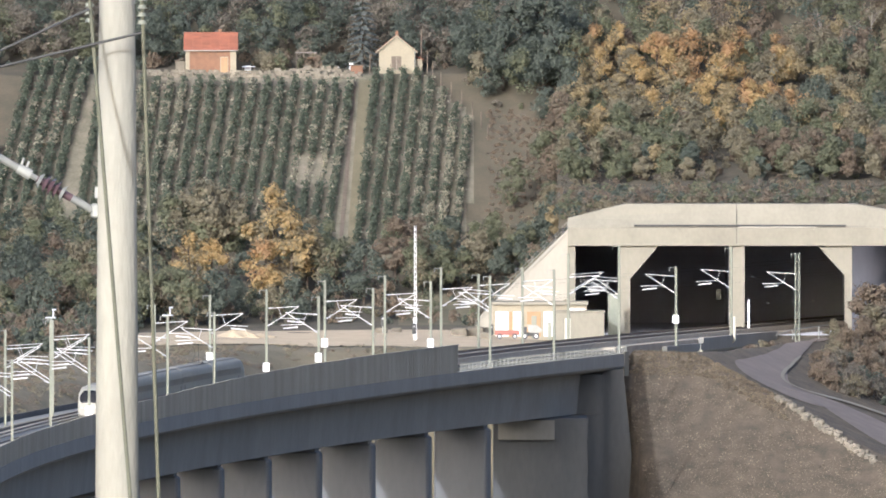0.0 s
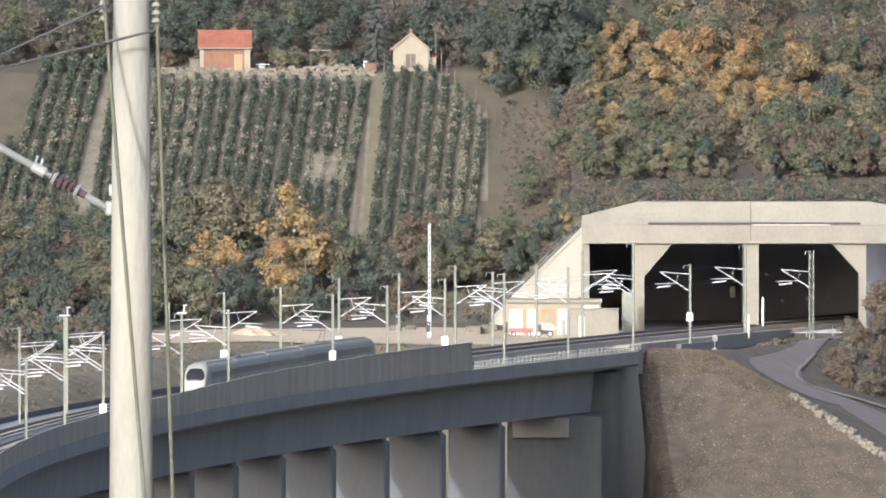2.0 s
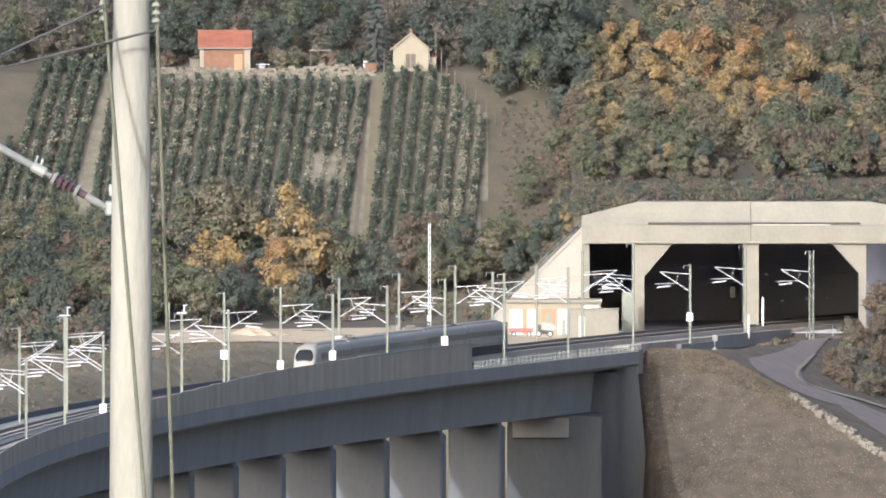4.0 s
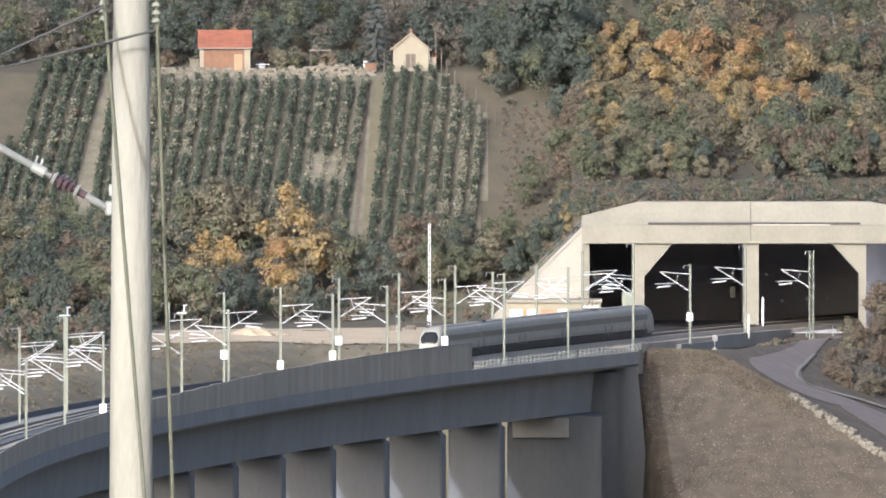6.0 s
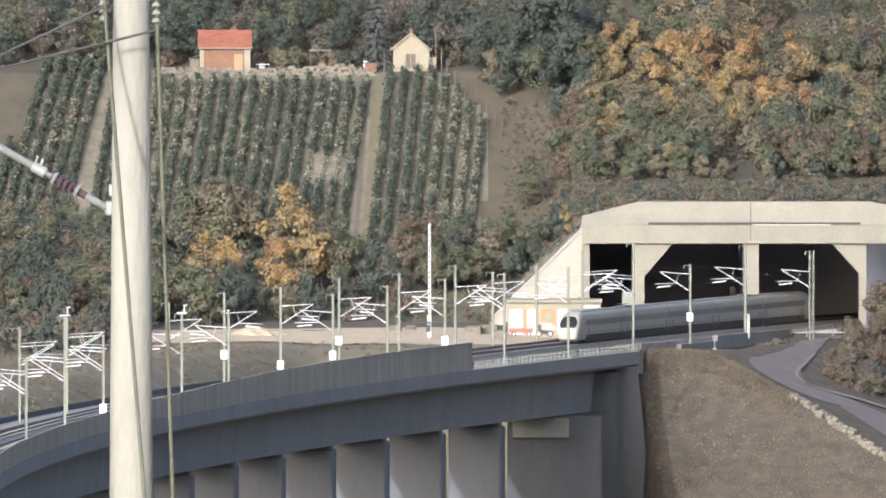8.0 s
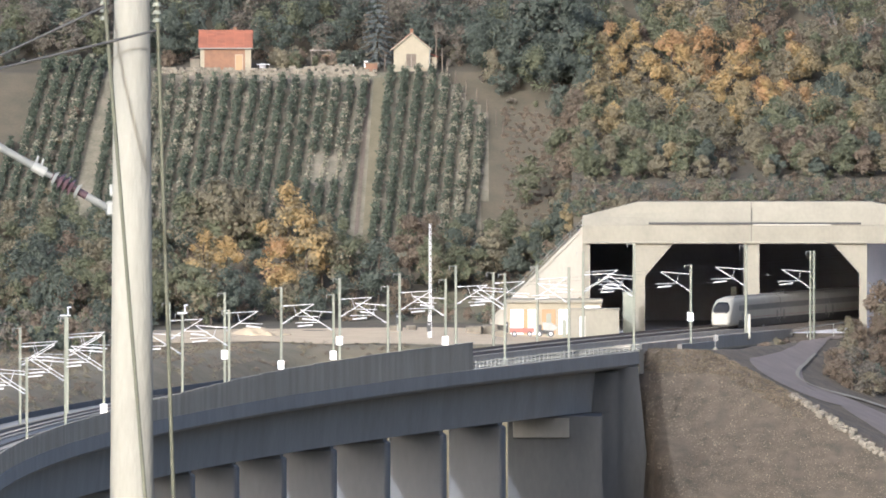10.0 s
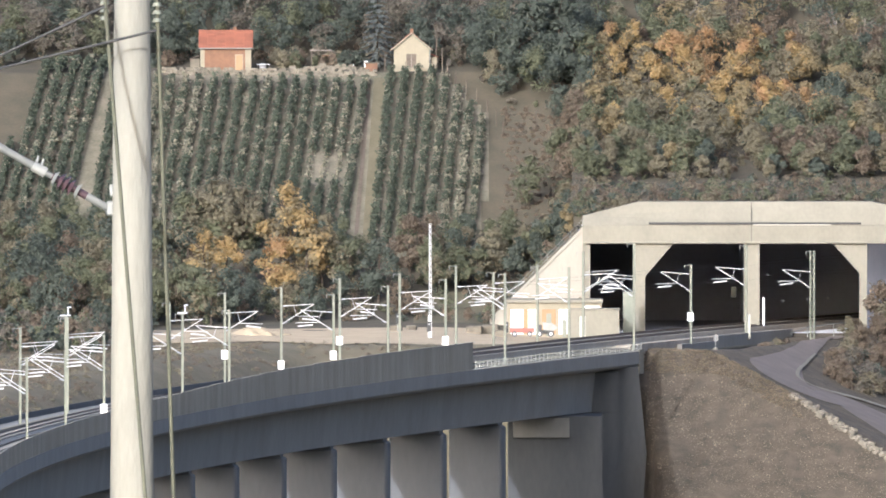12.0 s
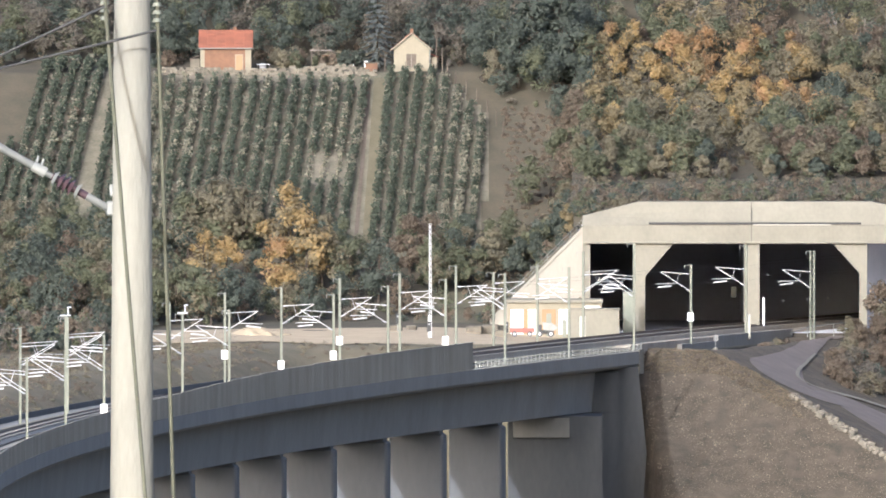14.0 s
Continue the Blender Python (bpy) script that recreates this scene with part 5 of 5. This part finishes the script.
# ---- service building and clutter by the tunnel mouth ----
def service_building():
    b = thing("service_building", "low pale concrete equipment building with white doors", "building")
    x0, x1, y0, y1 = 8.3, 20.6, -17, -11
    part("wall", box(bmesh.new(), x0, x1, y0, y1, -1.2, 3.6), RENDER, b)
    part("roof", box(bmesh.new(), x0 - 0.3, x1 + 0.2, y0 - 0.35, y1 + 0.2, 3.6, 4.05, bevel=0.04), CONCRETE, b)
    for a, c, m, nm in ((8.7, 10.4, WHITE, "white steel double door"), (11.0, 12.2, WHITE, "white steel door"), (12.8, 14.6, ORANGE, "ochre louvred door"), (15.0, 16.3, WHITE, "white steel door")):
        d = part("door", box(bmesh.new(), a, c, y0 - 0.07, y0 + 0.05, -0.5, 2.75, bevel=0.03), m, b, nm)
        part("handle", box(bmesh.new(), c - 0.25, c - 0.1, y0 - 0.13, y0 - 0.07, 0.6, 0.75), STEEL, d)
    part("door_surround", box(bmesh.new(), 10.45, 10.95, y0 - 0.04, y0 + 0.04, -0.5, 2.75), ORANGE, b)
    part("window", box(bmesh.new(), 18.3, 20.4, y0 - 0.06, y0 + 0.05, 2.0, 3.2, bevel=0.02), WHITE, b, "white shuttered window")
    w = thing("concrete_bunker", "grey board-marked concrete block wall beside the tracks", "concrete block")
    part("wall", box(bmesh.new(), 16.5, 22.9, -21, -18, -1.2, 2.75, bevel=0.06), CONCRETE, w)
    part("coping", box(bmesh.new(), 16.4, 23.0, -21.1, -17.9, 2.75, 2.95, bevel=0.03), CONCRETE, w)
    s = thing("switch_cabinet", "tall light grey trackside switch cabinet", "cabinet", pose(24.2, -6, -0.6), group="switch cabinets")
    part("body", box(bmesh.new(), -0.75, 0.75, -0.5, 0.5, 0.0, 5.4, bevel=0.04), GREENPOST, s)
    part("door", box(bmesh.new(), -0.62, 0.62, -0.56, -0.5, 0.3, 5.1, bevel=0.02), GREENPOST, s)
    for x, y, k in ((13.7, -24, 0.55), (15.7, -30, 0.42)):
        copy_thing(s, Matrix.Translation((x, y, -0.6)) @ Matrix.Diagonal((k * 0.8, k, k, 1)))
    v = thing("red_trailer", "faded red flatbed trailer parked by the service building", "trailer", pose(10.2, -28, -0.55))
    part("bed", box(bmesh.new(), -1.6, 1.6, -0.8, 0.8, 0.5, 0.75, bevel=0.03), REDPAINT, v)
    part("side_board", box(bmesh.new(), -1.6, 1.6, -0.84, -0.78, 0.75, 1.15), REDPAINT, v)
    for sx in (-1.0, 1.0):
        wh = part("wheel", tube(bmesh.new(), (sx, -0.85, 0.35), (sx, -0.65, 0.35), 0.35, seg=16), RUBBER, v)
        part("hub", tube(bmesh.new(), (sx, -0.88, 0.35), (sx, -0.84, 0.35), 0.15, seg=12), WHITE, wh)
    q = thing("site_dumper", "small dark grey site dumper with a sloping skip", "vehicle", pose(13.2, -30, -0.55))
    part("chassis", box(bmesh.new(), -1.1, 1.1, -0.6, 0.6, 0.4, 0.9, bevel=0.08), SKIRT, q)
    part("skip", extrude(bmesh.new(), [(-0.2, -0.65, 0.9), (1.1, -0.65, 0.8), (1.7, -0.65, 1.2), (0.9, -0.65, 1.8), (-0.4, -0.65, 1.9)], (0, 1.3, 0)), STEEL, q)
    part("seat", box(bmesh.new(), -0.9, -0.45, -0.3, 0.3, 0.9, 1.6, bevel=0.06), RUBBER, q)
    for sx in (-0.75, 0.75):
        wh = part("wheel", tube(bmesh.new(), (sx, -0.75, 0.42), (sx, -0.5, 0.42), 0.42, seg=16), RUBBER, q)
        part("hub", tube(bmesh.new(), (sx, -0.79, 0.42), (sx, -0.74, 0.42), 0.2, seg=12), WHITE, wh)
    for x, y, h in ((18.0, -45, 3.4), (39.6, -24.5, 3.2)):
        c = thing("mast_casing", "pale concrete casing round a mast foot", "mast foot", pose(x, y, -0.9), group="mast casings")
        part("shaft", box(bmesh.new(), -0.4, 0.4, -0.3, 0.3, 0, h, bevel=0.08), POSTPAINT, c)
    m = thing("marker_post", "white upright marker post at the tunnel mouth", "post", pose(41.9, -3, -0.6))
    part("shaft", box(bmesh.new(), -0.15, 0.15, -0.1, 0.1, 0, 4.6, bevel=0.03), WHITE, m)
    g = thing("bollard_post", "short pale post at the end of the track fence", "post", pose(35.0, -72, -1.5))
    part("shaft", tube(bmesh.new(), (0, 0, 0), (0, 0, 2.3), 0.06, seg=8), STEEL, g)
    part("foot", box(bmesh.new(), -0.3, 0.3, -0.25, 0.25, -0.6, 0.5, bevel=0.08), CONCRETE, g)
    e = thing("pipe_rail", "bent galvanised pipe rail beside the road head", "handrail")
    bm = bmesh.new()
    for a, c in (((45.3, -20, -0.3), (47.5, -16, 0.4)), ((47.5, -16, 0.4), (54.3, -4, 1.0)), ((47.5, -16, 0.4), (47.5, -16, -0.9)), ((51, -10, 0.7), (51, -10, -0.9)), ((54.3, -4, 1.0), (54.3, -4, -0.9))):
        tube(bm, a, c, 0.07, seg=6)
    part("tube_rail", bm, STEEL, e)


service_building()


def signals():
    for x, y in ((-6.0, -28), (8.1, -40), (-1.9, -46)):
        s = thing("shunting_signal", "low black trackside signal on a grey post", "railway signal", pose(x, y, ground(x, y)), group="trackside signals")
        part("post", tube(bmesh.new(), (0, 0, -0.2), (0, 0, 1.2), 0.07, seg=8), STEEL, s)
        part("head", box(bmesh.new(), -0.28, 0.28, -0.15, 0.15, 1.1, 2.5, bevel=0.05), CABLE, s)
        part("lens", tube(bmesh.new(), (0, -0.19, 2.1), (0, -0.14, 2.1), 0.12, seg=14), LAMP, s)


signals()


def boulders():
    r = random.Random(21)
    ms = [mesh_of("stone", stone_bm(200 + i), STONE) for i in range(4)]
    e = thing("road_edge_rocks", "line of pale rocks along the road edge", "rocks")
    for i in range(170):
        f = i / 169
        x = 44.5 + 12.5 * f + r.uniform(-0.4, 0.4)
        y = -86.2 - 13.5 * f + r.uniform(-0.8, 0.8)
        ob = new("stone", ms[i % 4])
        ob.parent = e
        s = r.uniform(0.25, 0.7)
        ob.matrix_basis = Matrix.Translation((x, y, ground(x, y) + s * 0.2)) @ pose(0, 0, 0, r.uniform(-20, 20), r.uniform(-20, 20), r.uniform(0, 90)) @ Matrix.Diagonal((s * 1.3, s, s * 0.8, 1))
    b = thing("boulder", "pale rounded boulder beside the dirt road", "boulder", pose(4.0, -22, -0.6), group="boulders")
    part("stone", stone_bm(7), STONE, b)
    for x, y, s in ((4.0, -22, 1.6), (6.0, -20, 1.9), (7.2, -23, 1.4), (-6.2, -26, 1.2), (-4.2, -22, 1.0)):
        copy_thing(b, Matrix.Translation((x, y, ground(x, y) + 0.25 * s)) @ Matrix.Diagonal((s * 1.3, s, s * 0.9, 1)))
    for c in list(b.children):
        bpy.data.objects.remove(c)
    bpy.data.objects.remove(b)


boulders()


def right_shrubs():
    r = random.Random(31)
    for i in range(120):
        x, y = r.uniform(46.8, 64), r.uniform(-58, -5)
        if y < -56 or x < 47.2 + (y + 58) * 0.1 + 1.6:
            continue
        t = thing("shrub", r.choice(["russet autumn shrub beside the road", "olive-brown shrub beside the road"]), "shrub", group="roadside shrubs")
        kind = r.choice(["brown", "brown", "olive", "grey", "brown", "dark", "olive"] if i % 3 else ["brown", "grey"])
        h = r.uniform(1.2, 3.6)
        ob = new("crown", quad_mesh("crown", crown_arrays(700 + i, h, h * 1.3, 800, 0.22, 0.03), LEAVES[kind]))
        ob.parent = t
        tr = new("trunk", trunk_mesh(700 + i, h, None, 5))
        tr.parent = t
        t.matrix_world = pose(x, y, ground(x, y) - 0.1)
    for i, (x, y, h, kind) in enumerate(((54.5, -22, 4.8, "brown"), (57, -18, 5.6, "brown"), (59.5, -25, 5.4, "grey"), (56.5, -32, 5.0, "brown"), (60.5, -14, 6.5, "brown"), (53, -12, 3.6, "olive"), (58.5, -40, 4.6, "brown"), (62, -34, 6.0, "olive"), (57.6, -8, 9.5, "brown"), (59.6, -6, 11, "brown"), (58.2, -12, 7.5, "olive"), (56.8, -14, 6.0, "brown"), (61.5, -9, 10.5, "grey"))):
        t = plant(kind, i % 3, x, y, h, i * 47)
        tagged(t, "dense autumn thicket tree beside the tunnel mouth", "tree", "roadside trees")
    for i, (x, y) in enumerate(((55.6, -54), (60.5, -52))):
        bare_tree(x, y, 5.0, 60 + i)
    low = [(41.5, -42, 1.5), (42.6, -38, 1.3), (43.4, -34, 1.7), (44.6, -30, 1.5), (45.4, -26, 1.3), (44.0, -32, 1.1), (42.0, -40, 1.2)]
    low += [(-55.4 + 0.16 * (y - 46) + r.uniform(-1.2, 1.2), y, r.uniform(0.8, 1.9)) for y in (50, 53, 55, 58, 61, 65, 69, 74, 80)]
    for i, (x, y, h) in enumerate(low):
        kind = ("brown", "grey", "olive")[i % 3]
        t = thing("shrub", "low brown bush below the retaining wall" if i < 7 else "low weedy bush on the vineyard path", "shrub", group="low bushes")
        ob = new("crown", quad_mesh("crown", crown_arrays(1900 + i, h, h * 1.7, 420, 0.26, 0.03), LEAVES[kind]))
        ob.parent = t
        tr = new("trunk", trunk_mesh(1900 + i, h, None, 4))
        tr.parent = t
        t.matrix_world = pose(x, y, ground(x, y) - 0.1)


right_shrubs()


def tufts():
    """Dry grass tussocks on the mown bank and the field by the line."""
    rr = np.random.RandomState(5)
    q, d = [], []
    for i in range(22000):
        x, y = rr.uniform(25, 66), rr.uniform(-128, -76)
        if x < tx(y) + 5 and x > tx(y) - 12:
            continue
        if noise.noise((x * 0.35, y * 0.2, 2)) < -0.28:
            continue
        if x > 38 and ground(x, y) > road_plane(x, y) - 0.3:
            continue
        q.append((x, y, ground(x, y) + 0.12))
        d.append((rr.randn() * 0.6, -0.6, 0.8))
    # taller tussocks along the crest of the bank
    far = []
    for i in range(700):
        x = rr.uniform(25.5, 46)
        y = -79 - max(0.0, x - 35) * 0.85 + rr.uniform(-3.5, 2.5)
        h = rr.uniform(0.15, 0.42)
        far.append(crown_arrays(20000 + i, h, h * 3.2, 60, 0.10, 0.0) + np.array([x, y, ground(x, y) - 0.05]))
    ob = new("dry_grass", quad_mesh("dry_grass", np.concatenate([quads(rr, np.array(q), 0.19, np.array(d), 0.45)] + far), [TUFT]))
    tagged(ob, "dry straw-coloured grass tussocks on the bank", "grass", kind="stuff")


TUFT = mat("straw_tussock", (0.185, 0.15, 0.103), (0.13, 0.106, 0.073), 0.95, 0.5, 6, 0, island=0.45)
tufts()


# ---- the concrete mast close to the camera ----
def near_mast():
    y = -3726.0
    m = thing("concrete_mast", "tall pale spun-concrete overhead line mast", "catenary mast", pose(-2.80, y, 76.0))
    part("shaft", tube(bmesh.new(), (0, 0, -0.6), (0, 0, 12.6), 0.249, 0.148, 40), POLE, m, smooth=False)
    for f in m.children[0].data.polygons:
        f.use_smooth = len(f.vertices) == 4
    # hinged bracket with its insulator, rising to the left
    a, b = Vector((-0.2, -0.02, 8.90)), Vector((-1.35, -0.02, 9.55))

    def along_arm(p, q, r0, name, material, label="", r1=None, seg=14):
        return part(name, tube(bmesh.new(), a.lerp(b, p), a.lerp(b, q), r0, r1, seg), material, m, label)

    along_arm(0.55, 1.0, 0.034, "bracket_tube", ALUMINIUM, "light grey aluminium tube")
    along_arm(0.50, 0.60, 0.048, "clamp", STEEL)
    for k in (0.54, 0.58):
        p = a.lerp(b, k)
        part("clamp_bolt", tube(bmesh.new(), p, p + Vector((0.03, 0, 0.1)), 0.012, seg=8), STEEL, m)
    along_arm(0.42, 0.52, 0.026, "end_cap", ALUMINIUM)
    along_arm(0.02, 0.2, 0.034, "hinge_arm", ALUMINIUM, "", 0.034)
    ins = along_arm(0.18, 0.45, 0.035, "insulator_core", INSUL, "dark red porcelain insulator")
    for f, r0, mt in ((0.43, 0.07, ALUMINIUM), (0.385, 0.085, INSUL), (0.345, 0.09, INSUL), (0.305, 0.085, INSUL), (0.255, 0.078, ALUMINIUM)):
        sh = part("insulator_shed", tube(bmesh.new(), a.lerp(b, f - 0.012), a.lerp(b, f + 0.012), r0, r0 * 0.55, 18), mt, ins)
    bm = bmesh.new()
    box(bm, -0.235, -0.16, -0.05, 0.05, 8.84, 8.97, bevel=0.015)
    part("mast_bracket", bm, STEEL, m)
    part("eye_bolt", box(bmesh.new(), -0.2, -0.16, -0.03, 0.03, 9.02, 9.12), STEEL, m)
    # two hanging weight ropes
    for nm, p, q in (("weight_rope", (-0.245, -0.16, 10.82), (0.69, -5.3, 0.05)), ("weight_rope", (0.225, -0.02, 10.8), (0.53, -0.2, 1.6))):
        part(nm, tube(bmesh.new(), p, q, 0.0175, seg=10), ROPE, m, "taut olive-green tensioning rope")
        bm = bmesh.new()
        z0 = p[2]
        for k in range(4):
            tube(bm, (p[0], p[1], z0 - 0.22 + k * 0.07), (p[0], p[1], z0 - 0.185 + k * 0.07), 0.045, 0.03, 10)
        part("rope_clamp", bm, GREENPOST, m)
    part("anchor_block", box(bmesh.new(), 0.45, 0.95, -5.6, -5.0, -0.9, 0.1, bevel=0.05), CONCRETE, m)
    bm = bmesh.new()
    for k in range(9):
        tube(bm, (0.53, -0.2, 0.35 + k * 0.14), (0.53, -0.2, 0.47 + k * 0.14), 0.17, seg=20)
    part("tension_weight", bm, STEEL, m)
    part("stay_wire", tube(bmesh.new(), (-1.8, -0.1, 9.99), (-0.245, -0.3, 10.72), 0.012, seg=8), CABLE, m)
    part("stay_wire", tube(bmesh.new(), (-1.8, -0.35, 10.02), (0.225, -0.45, 10.51), 0.012, seg=8), CABLE, m)


near_mast()


def motions():
    """The train runs away along the near track into the tunnel at a steady 156 km/h; each coach follows the curve."""
    ys = [-720 + i for i in range(1021)]
    arc = [0.0]
    for a in ys[:-1]:
        arc.append(arc[-1] + math.hypot(1, 0.262 + 0.00036 * (a + 0.5)))
    zero = arc[ys.index(0)]

    def spot(s):
        y = float(np.interp(s + zero, arc, ys))
        return along(y, 0, rise(y))

    for i, c in enumerate(CARS):
        mid = sum(LENGTHS[:i]) + LENGTHS[i] / 2
        rows = []
        for k in range(29):
            t = k * 0.5
            s = -457.4 + 43.44 * t + mid
            a, b = spot(s - 9), spot(s + 9)
            rows.append((t, Matrix.Translation((a + b) / 2) @ pose(0, 0, 0, 0, 0, -math.degrees(math.atan2(b.x - a.x, b.y - a.y)))))
        walk(c, rows)


motions()
